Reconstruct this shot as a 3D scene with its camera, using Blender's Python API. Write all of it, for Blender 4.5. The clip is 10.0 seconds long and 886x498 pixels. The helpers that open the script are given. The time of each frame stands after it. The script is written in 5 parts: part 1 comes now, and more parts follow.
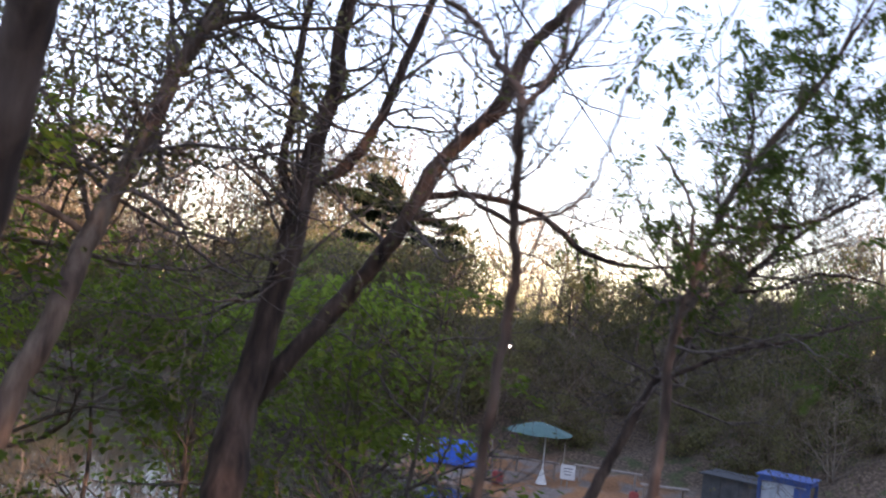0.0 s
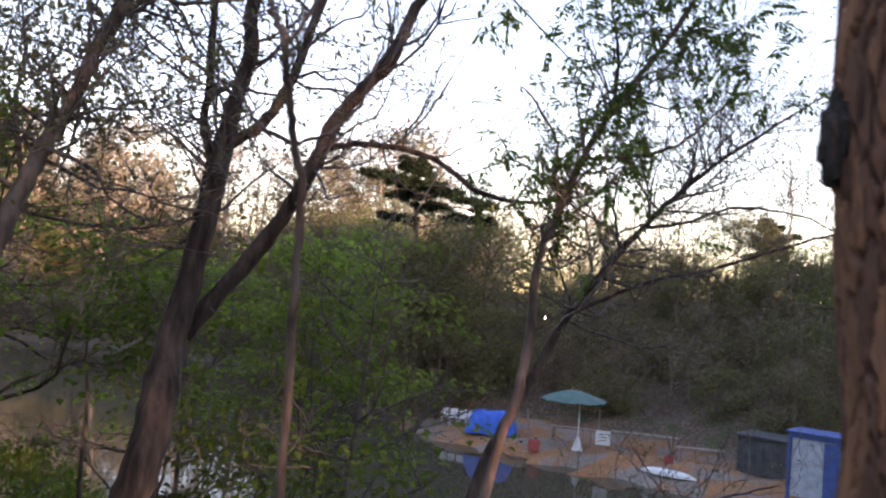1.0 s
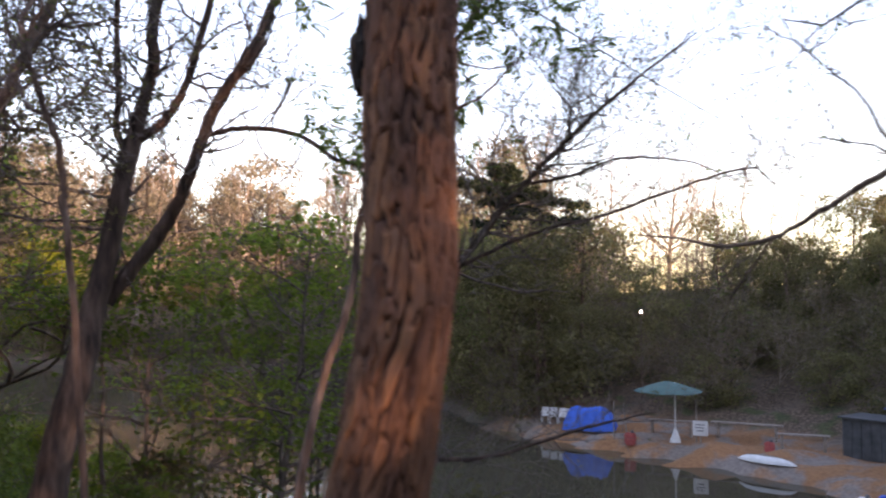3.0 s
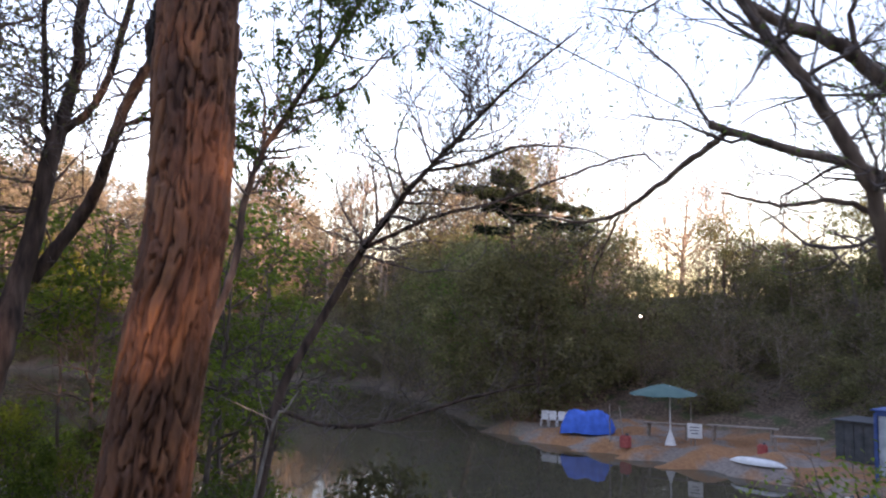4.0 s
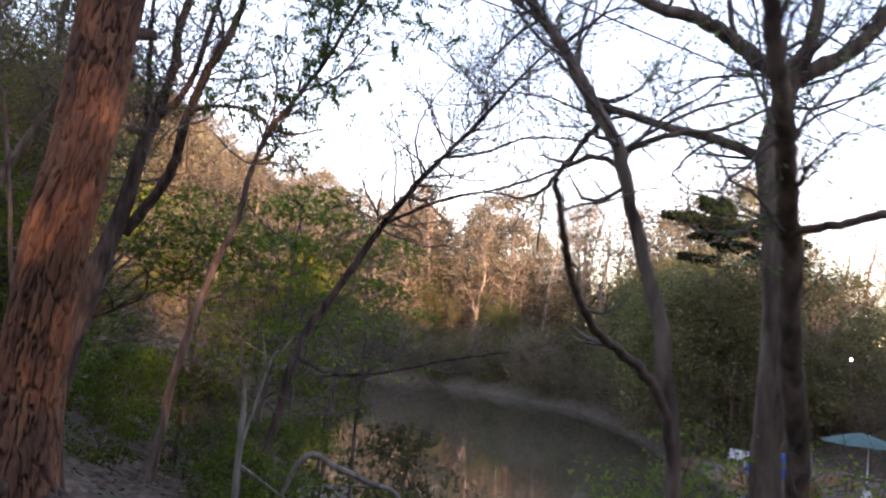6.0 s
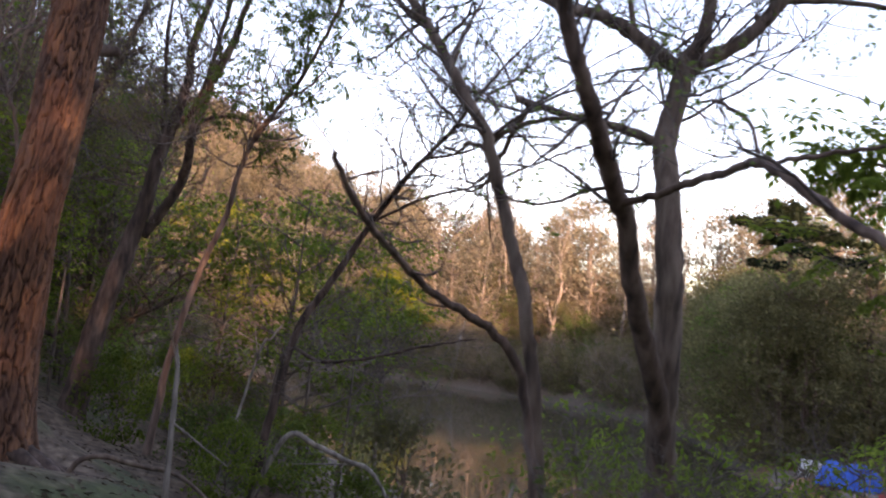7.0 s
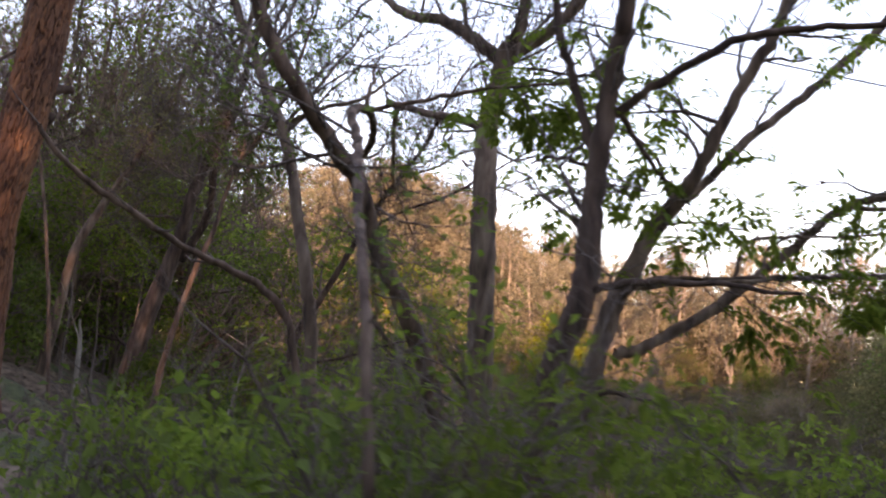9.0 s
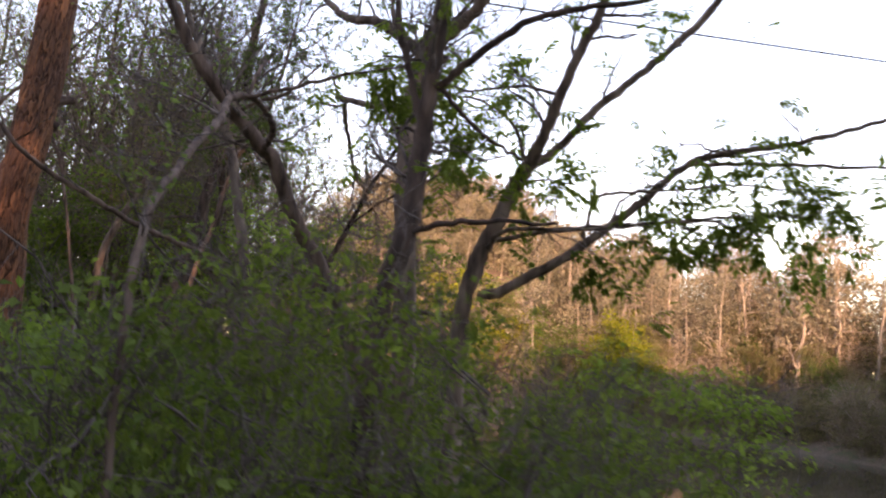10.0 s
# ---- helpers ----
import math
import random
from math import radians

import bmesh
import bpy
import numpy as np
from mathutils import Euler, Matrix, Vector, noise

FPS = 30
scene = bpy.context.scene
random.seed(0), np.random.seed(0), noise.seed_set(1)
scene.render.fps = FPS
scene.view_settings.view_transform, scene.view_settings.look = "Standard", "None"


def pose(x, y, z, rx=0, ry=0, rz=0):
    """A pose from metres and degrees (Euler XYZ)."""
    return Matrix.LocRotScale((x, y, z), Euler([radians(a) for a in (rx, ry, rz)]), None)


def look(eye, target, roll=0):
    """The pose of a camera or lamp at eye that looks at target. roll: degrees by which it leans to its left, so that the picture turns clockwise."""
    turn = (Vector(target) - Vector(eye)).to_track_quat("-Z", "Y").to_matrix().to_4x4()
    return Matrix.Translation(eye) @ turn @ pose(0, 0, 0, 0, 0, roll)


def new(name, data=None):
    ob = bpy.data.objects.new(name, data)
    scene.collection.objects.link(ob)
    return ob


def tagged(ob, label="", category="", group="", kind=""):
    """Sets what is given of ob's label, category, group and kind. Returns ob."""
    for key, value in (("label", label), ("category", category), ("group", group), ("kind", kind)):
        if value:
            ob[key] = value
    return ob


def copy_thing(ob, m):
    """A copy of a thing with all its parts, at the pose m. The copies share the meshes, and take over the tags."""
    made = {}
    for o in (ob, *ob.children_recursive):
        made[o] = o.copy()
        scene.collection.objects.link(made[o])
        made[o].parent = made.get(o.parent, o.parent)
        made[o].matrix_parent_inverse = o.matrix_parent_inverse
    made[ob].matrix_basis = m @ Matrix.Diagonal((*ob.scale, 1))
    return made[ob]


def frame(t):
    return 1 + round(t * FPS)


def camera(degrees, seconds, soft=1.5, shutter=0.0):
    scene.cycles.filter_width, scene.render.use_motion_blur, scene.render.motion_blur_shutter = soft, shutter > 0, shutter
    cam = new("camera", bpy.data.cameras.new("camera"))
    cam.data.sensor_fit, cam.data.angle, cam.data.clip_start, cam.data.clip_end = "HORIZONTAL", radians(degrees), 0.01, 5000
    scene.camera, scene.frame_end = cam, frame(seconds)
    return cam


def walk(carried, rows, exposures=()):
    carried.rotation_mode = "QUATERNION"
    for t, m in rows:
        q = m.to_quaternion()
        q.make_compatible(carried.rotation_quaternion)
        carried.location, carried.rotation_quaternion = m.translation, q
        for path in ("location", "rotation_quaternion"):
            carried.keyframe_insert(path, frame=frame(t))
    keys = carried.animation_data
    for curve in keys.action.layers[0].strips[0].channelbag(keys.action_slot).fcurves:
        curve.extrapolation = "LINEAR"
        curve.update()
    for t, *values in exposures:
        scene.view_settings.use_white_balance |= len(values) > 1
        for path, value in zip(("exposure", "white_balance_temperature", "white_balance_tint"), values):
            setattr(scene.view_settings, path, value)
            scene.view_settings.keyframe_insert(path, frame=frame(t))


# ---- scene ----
cam = camera(55.9, 10.0, soft=2.05, shutter=0.5)
PATH = [
    (0, (0.947, -1.552, 5.852), (0.391, 0.364, 6.005), 6.8),
    (0.5, (1.455, -1.728, 5.725), (0.872, 0.181, 5.854), 5.7),
    (1, (2.068, -1.765, 5.639), (1.389, 0.114, 5.739), 4.3),
    (1.5, (2.566, -1.706, 5.606), (1.78, 0.132, 5.679), 2.8),
    (2, (3.03, -1.769, 5.405), (2.138, 0.018, 5.495), 0.8),
    (2.5, (3.633, -1.576, 5.384), (2.599, 0.133, 5.483), 1.3),
    (3, (4.184, -1.608, 5.245), (3.207, 0.133, 5.369), 0.4),
    (3.2, (4.4, -1.554, 5.193), (3.447, 0.2, 5.32), 1.1),
    (4.5, (5.943, -1.37, 4.87), (4.799, 0.262, 5.031), 1.2),
    (5, (6.46, -1.12, 4.819), (5.179, 0.408, 4.977), 3.6),
    (5.2, (6.661, -0.967, 4.772), (5.328, 0.515, 4.936), 4.2),
    (6.5, (8.202, -0.327, 4.461), (6.649, 0.919, 4.648), 5.7),
    (7, (8.691, 0.013, 4.405), (7.074, 1.173, 4.605), 5.4),
    (7.5, (9.136, 0.532, 4.162), (7.453, 1.573, 4.45), 6.0),
    (8, (9.599, 1.034, 4.146), (7.849, 1.959, 4.427), 5.9),
    (8.5, (9.989, 1.502, 4.094), (8.191, 2.328, 4.381), 5.7),
    (9, (10.363, 1.886, 4.015), (8.531, 2.632, 4.312), 5.3),
    (9.5, (10.853, 2.251, 3.911), (8.99, 2.918, 4.202), 4.5),
    (10, (11.423, 2.65, 3.728), (9.536, 3.241, 4.023), 4.0),
]
walk(cam, [(t, look(eye, target, roll)) for t, eye, target, roll in PATH], [(0, 2.6, 7500, 38), (1, 2.6, 7700, 38), (1.5, 2.82, 7900, 38.5), (2, 3.0, 8000, 39), (2.5, 2.75, 7900, 39), (3, 2.5, 7800, 39), (4.5, 2.47, 7600, 39), (7, 2.52, 7900, 40), (10, 2.6, 8700, 40)])


# ---- world and light ----
SUN_ELEVATION, SUN_TURN = radians(8.4), radians(115.0)
world = bpy.data.worlds.new("evening_sky")
scene.world = world
world.use_nodes = True
wn = world.node_tree
sky = wn.nodes.new("ShaderNodeTexSky")
sky.sky_type = "NISHITA"
sky.sun_disc = False
sky.sun_elevation, sky.sun_rotation = SUN_ELEVATION, SUN_TURN
sky.air_density, sky.dust_density, sky.ozone_density = 1.0, 0.4, 1.6
wn.nodes["Background"].inputs["Strength"].default_value = 0.15
wn.links.new(sky.outputs[0], wn.nodes["Background"].inputs["Color"])
sun_data = bpy.data.lights.new("sun", "SUN")
sun_data.energy, sun_data.angle, sun_data.color = 2.2, radians(0.6), (1.0, 0.78, 0.56)
sun = new("sun", sun_data)
to_sun = Vector((math.sin(SUN_TURN) * math.cos(SUN_ELEVATION), math.cos(SUN_TURN) * math.cos(SUN_ELEVATION), math.sin(SUN_ELEVATION)))
sun.matrix_world = look(to_sun * 60, (0, 0, 0))


# ---- materials ----
def material(name, build, rough=0.9):
    m = bpy.data.materials.new(name)
    m.use_nodes = True
    nodes, links = m.node_tree.nodes, m.node_tree.links
    b = nodes["Principled BSDF"]
    b.inputs["Roughness"].default_value = rough
    build(nodes, links, b)
    return m


def noise_node(nodes, links, scale, detail=4.0, stretch=None, coords="Object", distort=0.0):
    tc = nodes.new("ShaderNodeTexCoord")
    n = nodes.new("ShaderNodeTexNoise")
    n.inputs["Scale"].default_value, n.inputs["Detail"].default_value = scale, detail
    n.inputs["Distortion"].default_value = distort
    if stretch:
        mp = nodes.new("ShaderNodeMapping")
        mp.inputs["Scale"].default_value = stretch
        links.new(tc.outputs[coords], mp.inputs["Vector"])
        links.new(mp.outputs[0], n.inputs["Vector"])
    else:
        links.new(tc.outputs[coords], n.inputs["Vector"])
    return n.outputs["Fac"]


def ramp_node(nodes, links, fac, stops):
    r = nodes.new("ShaderNodeValToRGB")
    while len(r.color_ramp.elements) < len(stops):
        r.color_ramp.elements.new(0.5)
    for e, (at, c) in zip(r.color_ramp.elements, stops):
        e.position, e.color = at, (*c, 1)
    links.new(fac, r.inputs[0])
    return r.outputs[0]


def mix_node(nodes, links, fac, a, b, blend="MIX"):
    m = nodes.new("ShaderNodeMix")
    m.data_type, m.blend_type = "RGBA", blend
    for sock, val in ((m.inputs[0], fac), (m.inputs[6], a), (m.inputs[7], b)):
        if hasattr(val, "node"):
            links.new(val, sock)
        elif isinstance(val, (int, float)):
            sock.default_value = val
        else:
            sock.default_value = (*val, 1)
    return m.outputs[2]


def bump_node(nodes, links, b, height, strength, distance):
    n = nodes.new("ShaderNodeBump")
    n.inputs["Strength"].default_value, n.inputs["Distance"].default_value = strength, distance
    links.new(height, n.inputs["Height"])
    links.new(n.outputs[0], b.inputs["Normal"])


def bark(name, dark, mid, light, scale=14.0):
    def build(nodes, links, b):
        coarse = noise_node(nodes, links, scale, 6, (1, 1, 0.22))
        patch = noise_node(nodes, links, 1.7, 3)
        c = ramp_node(nodes, links, coarse, [(0.32, dark), (0.5, mid), (0.72, light)])
        c = mix_node(nodes, links, ramp_node(nodes, links, patch, [(0.5, (0, 0, 0)), (0.75, (0.4, 0.4, 0.4))]), c, (0.55, 0.6, 0.48), "MULTIPLY")
        links.new(c, b.inputs["Base Color"])
        bump_node(nodes, links, b, coarse, 0.7, 0.02)
    return material(name, build, 0.95)


def leafy(name, dark, light, glow=0.35):
    """Leaf: a thin sheet that lets some light through, each leaf a little different."""
    def build(nodes, links, b):
        geo = nodes.new("ShaderNodeNewGeometry")
        ob = nodes.new("ShaderNodeObjectInfo")
        c = ramp_node(nodes, links, geo.outputs["Random Per Island"], [(0.0, dark), (1.0, light)])
        patch = noise_node(nodes, links, 0.9, 2)
        c = mix_node(nodes, links, ramp_node(nodes, links, patch, [(0.35, (0.55, 0.55, 0.55)), (0.65, (1, 1, 1))]), (0, 0, 0), c)
        hs = nodes.new("ShaderNodeHueSaturation")
        vary = nodes.new("ShaderNodeMapRange")
        vary.inputs["To Min"].default_value, vary.inputs["To Max"].default_value = 0.7, 1.3
        links.new(ob.outputs["Random"], vary.inputs["Value"])
        links.new(vary.outputs[0], hs.inputs["Value"])
        links.new(c, hs.inputs["Color"])
        links.new(hs.outputs[0], b.inputs["Base Color"])
        tr = nodes.new("ShaderNodeBsdfTranslucent")
        links.new(hs.outputs[0], tr.inputs["Color"])
        mx = nodes.new("ShaderNodeMixShader")
        mx.inputs[0].default_value = glow
        links.new(b.outputs[0], mx.inputs[1])
        links.new(tr.outputs[0], mx.inputs[2])
        links.new(mx.outputs[0], nodes["Material Output"].inputs["Surface"])
    m = material(name, build, 0.65)
    m.node_tree.nodes["Principled BSDF"].inputs["Specular IOR Level"].default_value = 0.2
    return m


def plain(name, a, b_, scale=6.0, rough=0.6, bump=0.15):
    def build(nodes, links, b):
        n = noise_node(nodes, links, scale, 5)
        links.new(ramp_node(nodes, links, n, [(0.3, a), (0.7, b_)]), b.inputs["Base Color"])
        bump_node(nodes, links, b, n, bump, 0.01)
    return material(name, build, rough)


def ground_build(nodes, links, b):
    fine = noise_node(nodes, links, 9.0, 8)
    mid = noise_node(nodes, links, 1.1, 5)
    broad = noise_node(nodes, links, 0.16, 4)
    litter = ramp_node(nodes, links, fine, [(0.3, (0.055, 0.036, 0.025)), (0.5, (0.13, 0.088, 0.06)), (0.72, (0.26, 0.185, 0.13))])
    moss = ramp_node(nodes, links, fine, [(0.3, (0.04, 0.05, 0.02)), (0.7, (0.1, 0.115, 0.045))])
    wood = mix_node(nodes, links, ramp_node(nodes, links, mid, [(0.52, (0, 0, 0)), (0.64, (1, 1, 1))]), litter, moss)
    sand = ramp_node(nodes, links, fine, [(0.3, (0.19, 0.15, 0.125)), (0.7, (0.3, 0.25, 0.215))])
    rust = ramp_node(nodes, links, fine, [(0.3, (0.26, 0.12, 0.055)), (0.7, (0.42, 0.2, 0.09))])
    sand = mix_node(nodes, links, ramp_node(nodes, links, noise_node(nodes, links, 0.75, 4), [(0.43, (0, 0, 0)), (0.53, (1, 1, 1))]), sand, rust)
    mud = ramp_node(nodes, links, fine, [(0.3, (0.07, 0.055, 0.042)), (0.7, (0.14, 0.115, 0.09))])
    at = nodes.new("ShaderNodeAttribute")
    at.attribute_name = "shore"
    sep = nodes.new("ShaderNodeSeparateColor")
    links.new(at.outputs["Color"], sep.inputs[0])
    c = mix_node(nodes, links, sep.outputs[0], wood, mud)
    c = mix_node(nodes, links, sep.outputs[1], c, sand)
    c = mix_node(nodes, links, ramp_node(nodes, links, broad, [(0.35, (0, 0, 0)), (0.6, (0.35, 0.35, 0.35))]), c, (0.55, 0.5, 0.42), "MULTIPLY")
    links.new(c, b.inputs["Base Color"])
    bump_node(nodes, links, b, fine, 0.6, 0.05)


def water_build(nodes, links, b):
    n = noise_node(nodes, links, 1.6, 3, (1, 1, 1))
    b.inputs["Base Color"].default_value = (0.07, 0.062, 0.042, 1)
    b.inputs["IOR"].default_value = 1.33
    bump_node(nodes, links, b, n, 0.03, 0.05)


def pine_bark_build(nodes, links, b):
    at = nodes.new("ShaderNodeAttribute")
    at.attribute_name = "plate"
    fine = noise_node(nodes, links, 38.0, 7, (1, 1, 0.35))
    flake = noise_node(nodes, links, 9.0, 4, (1, 1, 0.3))
    tone = nodes.new("ShaderNodeAttribute")
    tone.attribute_name = "tone"
    vary = mix_node(nodes, links, 0.6, flake, tone.outputs["Fac"])
    plate = ramp_node(nodes, links, vary, [(0.2, (0.075, 0.032, 0.019)), (0.5, (0.155, 0.065, 0.032)), (0.8, (0.29, 0.125, 0.056))])
    plate = mix_node(nodes, links, ramp_node(nodes, links, fine, [(0.35, (0.5, 0.5, 0.5)), (0.55, (0, 0, 0))]), plate, (0.2, 0.1, 0.07))
    c = mix_node(nodes, links, at.outputs["Fac"], (0.055, 0.025, 0.017), plate)
    links.new(c, b.inputs["Base Color"])
    bump_node(nodes, links, b, fine, 0.6, 0.008)


GROUND = material("leaf_litter_and_sand", ground_build, 1.0)
WATER = material("pond_water", water_build, 0.025)
PINE_BARK = material("red_pine_bark", pine_bark_build, 0.9)
BARK = bark("grey_brown_bark", (0.06, 0.038, 0.029), (0.16, 0.108, 0.08), (0.29, 0.21, 0.16))
BARK_DARK = bark("dark_bark", (0.05, 0.03, 0.022), (0.14, 0.088, 0.066), (0.26, 0.175, 0.135))
BARK_DEEP = bark("deep_brown_bark", (0.03, 0.018, 0.013), (0.085, 0.052, 0.039), (0.17, 0.115, 0.088))
TWIG = bark("twig_bark", (0.07, 0.052, 0.044), (0.15, 0.115, 0.1), (0.24, 0.19, 0.165), 30)
BLACK_BARK = bark("blackened_bark", (0.012, 0.009, 0.008), (0.03, 0.022, 0.018), (0.06, 0.045, 0.036), 40)
DEAD = bark("bleached_dead_wood", (0.09, 0.075, 0.06), (0.22, 0.185, 0.15), (0.38, 0.33, 0.28), 20)
FAR_BARK = bark("far_bark", (0.13, 0.1, 0.08), (0.26, 0.205, 0.16), (0.4, 0.33, 0.26), 5)
LEAF = leafy("spring_leaf", (0.117, 0.188, 0.0432), (0.234, 0.32, 0.0803), 0.6)
LEAF_BUSH = leafy("bush_leaf", (0.133, 0.205, 0.0309), (0.269, 0.355, 0.0556), 0.6)
LEAF_SOFT = leafy("soft_shrub_leaf", (0.168, 0.28, 0.0388), (0.332, 0.449, 0.0745), 0.65)
LEAF_YELLOW = leafy("yellow_green_leaf", (0.2, 0.24, 0.015), (0.42, 0.43, 0.04), 0.5)
LEAF_GOLD = leafy("golden_bud", (0.19, 0.165, 0.105), (0.36, 0.315, 0.21))
LEAF_PALE = leafy("pale_new_leaf", (0.22, 0.25, 0.13), (0.38, 0.41, 0.25), 0.5)
LEAF_BROWN = leafy("brown_bud", (0.22, 0.16, 0.1), (0.42, 0.315, 0.205), 0.45)
LEAF_DULL = leafy("dull_green_leaf", (0.18, 0.169, 0.0756), (0.306, 0.282, 0.124), 0.5)
DRY_LEAF = leafy("dry_leaf", (0.07, 0.045, 0.028), (0.22, 0.15, 0.095), 0.2)
NEEDLE = leafy("pine_needle", (0.015, 0.03, 0.014), (0.045, 0.065, 0.03), 0.15)
BLUE = plain("blue_tarpaulin", (0.012, 0.11, 0.5), (0.03, 0.18, 0.72), 5, 0.6)
BLUE_FADED = plain("faded_blue_paint", (0.03, 0.075, 0.22), (0.06, 0.12, 0.32), 4, 0.7)
TEAL = plain("faded_teal_canvas", (0.045, 0.115, 0.105), (0.08, 0.17, 0.15), 3, 0.8)
WHITE = plain("white_plastic", (0.62, 0.62, 0.6), (0.8, 0.8, 0.78), 8, 0.45)
GREY = plain("grey_weathered_sheet", (0.07, 0.08, 0.085), (0.15, 0.155, 0.16), 4, 0.7)
DARK_SHEET = plain("dark_sheet_metal", (0.035, 0.04, 0.043), (0.08, 0.085, 0.09), 4, 0.7)
FILM = plain("cloudy_plastic_film", (0.3, 0.34, 0.38), (0.5, 0.54, 0.58), 4, 0.35)
BLACK = plain("black_rubber", (0.012, 0.012, 0.012), (0.03, 0.03, 0.03), 20, 0.6)
PLANK = plain("weathered_plank", (0.2, 0.16, 0.13), (0.36, 0.3, 0.25), 12, 0.85)
RED = plain("faded_red_cloth", (0.35, 0.06, 0.06), (0.5, 0.12, 0.1), 9, 0.8)


def lamp_build(nodes, links, b):
    b.inputs["Emission Color"].default_value = (1.0, 0.96, 0.88, 1)
    b.inputs["Emission Strength"].default_value = 6.0


LAMP = material("lit_lamp_glass", lamp_build, 0.4)


# ---- mesh helpers ----
def mesh_from(name, verts, quads, mats, smooth=True, slots=None):
    me = bpy.data.meshes.new(name)
    verts, quads = np.asarray(verts, np.float32), np.asarray(quads, np.int32)
    me.vertices.add(len(verts))
    me.vertices.foreach_set("co", verts.ravel())
    me.loops.add(quads.size)
    me.loops.foreach_set("vertex_index", quads.ravel())
    me.polygons.add(len(quads))
    me.polygons.foreach_set("loop_start", np.arange(len(quads), dtype=np.int32) * quads.shape[1])
    me.polygons.foreach_set("use_smooth", np.full(len(quads), smooth))
    for m in mats if isinstance(mats, (list, tuple)) else [mats]:
        me.materials.append(m)
    if slots is not None:
        me.polygons.foreach_set("material_index", slots)
    me.update(calc_edges=True)
    return me


class Heap:
    """Quads gathered from many small pieces."""
    def __init__(self):
        self.v, self.q, self.n = [], [], 0

    def add(self, v, q):
        self.v.append(v)
        self.q.append(q + self.n)
        self.n += len(v)

    def mesh(self, name, mat, smooth=True):
        return mesh_from(name, np.concatenate(self.v), np.concatenate(self.q), mat, smooth)


def part(name, data, parent, label="", kind=""):
    ob = new(name, data)
    ob.parent = parent
    return tagged(ob, label, kind=kind)


def thing(name, at, label, category, group="", kind=""):
    e = new(name)
    e.empty_display_size = 0.3
    e.location = at
    return tagged(e, label, category, group, kind)


RINGS = {}


def ring_quads(n, k):
    if (n, k) not in RINGS:
        i, j = np.meshgrid(np.arange(n - 1), np.arange(k), indexing="ij")
        a, b = i * k + j, i * k + (j + 1) % k
        RINGS[n, k] = np.stack([a, b, b + k, a + k], -1).reshape(-1, 4)
    return RINGS[n, k]


def tube(points, radii, k=6):
    """A tube of k sides along points, closed to a point at its end."""
    p, r = np.asarray(points, float), np.asarray(radii, float)
    d = np.gradient(p, axis=0)
    d /= np.linalg.norm(d, axis=1, keepdims=True) + 1e-9
    ref = np.array([1.0, 0, 0]) if abs(d[0][2]) > 0.7 else np.array([0, 0, 1.0])
    u = np.cross(d, ref)
    u /= np.linalg.norm(u, axis=1, keepdims=True) + 1e-9
    w = np.cross(d, u)
    a = np.arange(k) * 2 * np.pi / k
    v = p[:, None] + r[:, None, None] * (np.cos(a)[None, :, None] * u[:, None] + np.sin(a)[None, :, None] * w[:, None])
    return v.reshape(-1, 3), ring_quads(len(p), k)


def smooth_line(points, steps=6):
    """A Catmull-Rom curve through the points (rows of x, y, z, radius)."""
    p = np.asarray(points, float)
    p = np.vstack([2 * p[0] - p[1], p, 2 * p[-1] - p[-2]])
    out = []
    t = np.linspace(0, 1, steps, endpoint=False)[:, None]
    for a, b, c, d in zip(p[:-3], p[1:-2], p[2:-1], p[3:]):
        out.append(0.5 * (2 * b + (c - a) * t + (2 * a - 5 * b + 4 * c - d) * t**2 + (3 * b - a - 3 * c + d) * t**3))
    return np.vstack([*out, p[-2:-1]])


class Leaves:
    """Leaves gathered as place, way, face normal, length and width; each is a sheet folded along its rib."""
    def __init__(self):
        self.rows = []

    def add(self, p, d, n, length, width):
        self.rows.append((*p, *d, *n, length, width))

    def mesh(self, name, mat, folded=True):
        r = np.array(self.rows)
        p, d, n, L, W = r[:, :3], r[:, 3:6], r[:, 6:9], r[:, 9:10], r[:, 10:11]
        d = d / (np.linalg.norm(d, axis=1, keepdims=True) + 1e-9)
        s = np.cross(d, n)
        s /= np.linalg.norm(s, axis=1, keepdims=True) + 1e-9
        up = np.cross(s, d)
        mid, tip = p + d * L * 0.45 - up * W * 0.12, p + d * L - up * L * 0.18
        left, right = p + d * L * 0.42 + s * W * 0.5 + up * W * 0.1, p + d * L * 0.42 - s * W * 0.5 + up * W * 0.1
        if not folded:
            b = np.arange(len(r))[:, None] * 4
            return mesh_from(name, np.stack([p, left, tip, right], 1).reshape(-1, 3), b + [0, 3, 2, 1], mat, False)
        v = np.stack([p, left, tip, mid, right], 1).reshape(-1, 3)
        b = np.arange(len(r))[:, None] * 5
        q = np.concatenate([b + [0, 3, 2, 1], b + [0, 4, 2, 3]], 0)
        return mesh_from(name, v, q, mat, False)


WALKWAY = np.array([(-3.0, -1.5), (0.9, -1.7), (4.2, -1.75), (6.5, -1.1), (8.3, -0.6), (9.5, 0.9), (11.4, 2.7), (13.0, 4.4)])


def clear_of_way(p, gap=1.3):
    """Whether a place keeps off the trodden way along the bank."""
    a, d = WALKWAY[:-1], np.diff(WALKWAY, axis=0)
    t = np.clip(((p[:2] - a) * d).sum(1) / (d * d).sum(1), 0, 1)
    return np.linalg.norm(a + t[:, None] * d - p[:2], axis=1).min() > gap


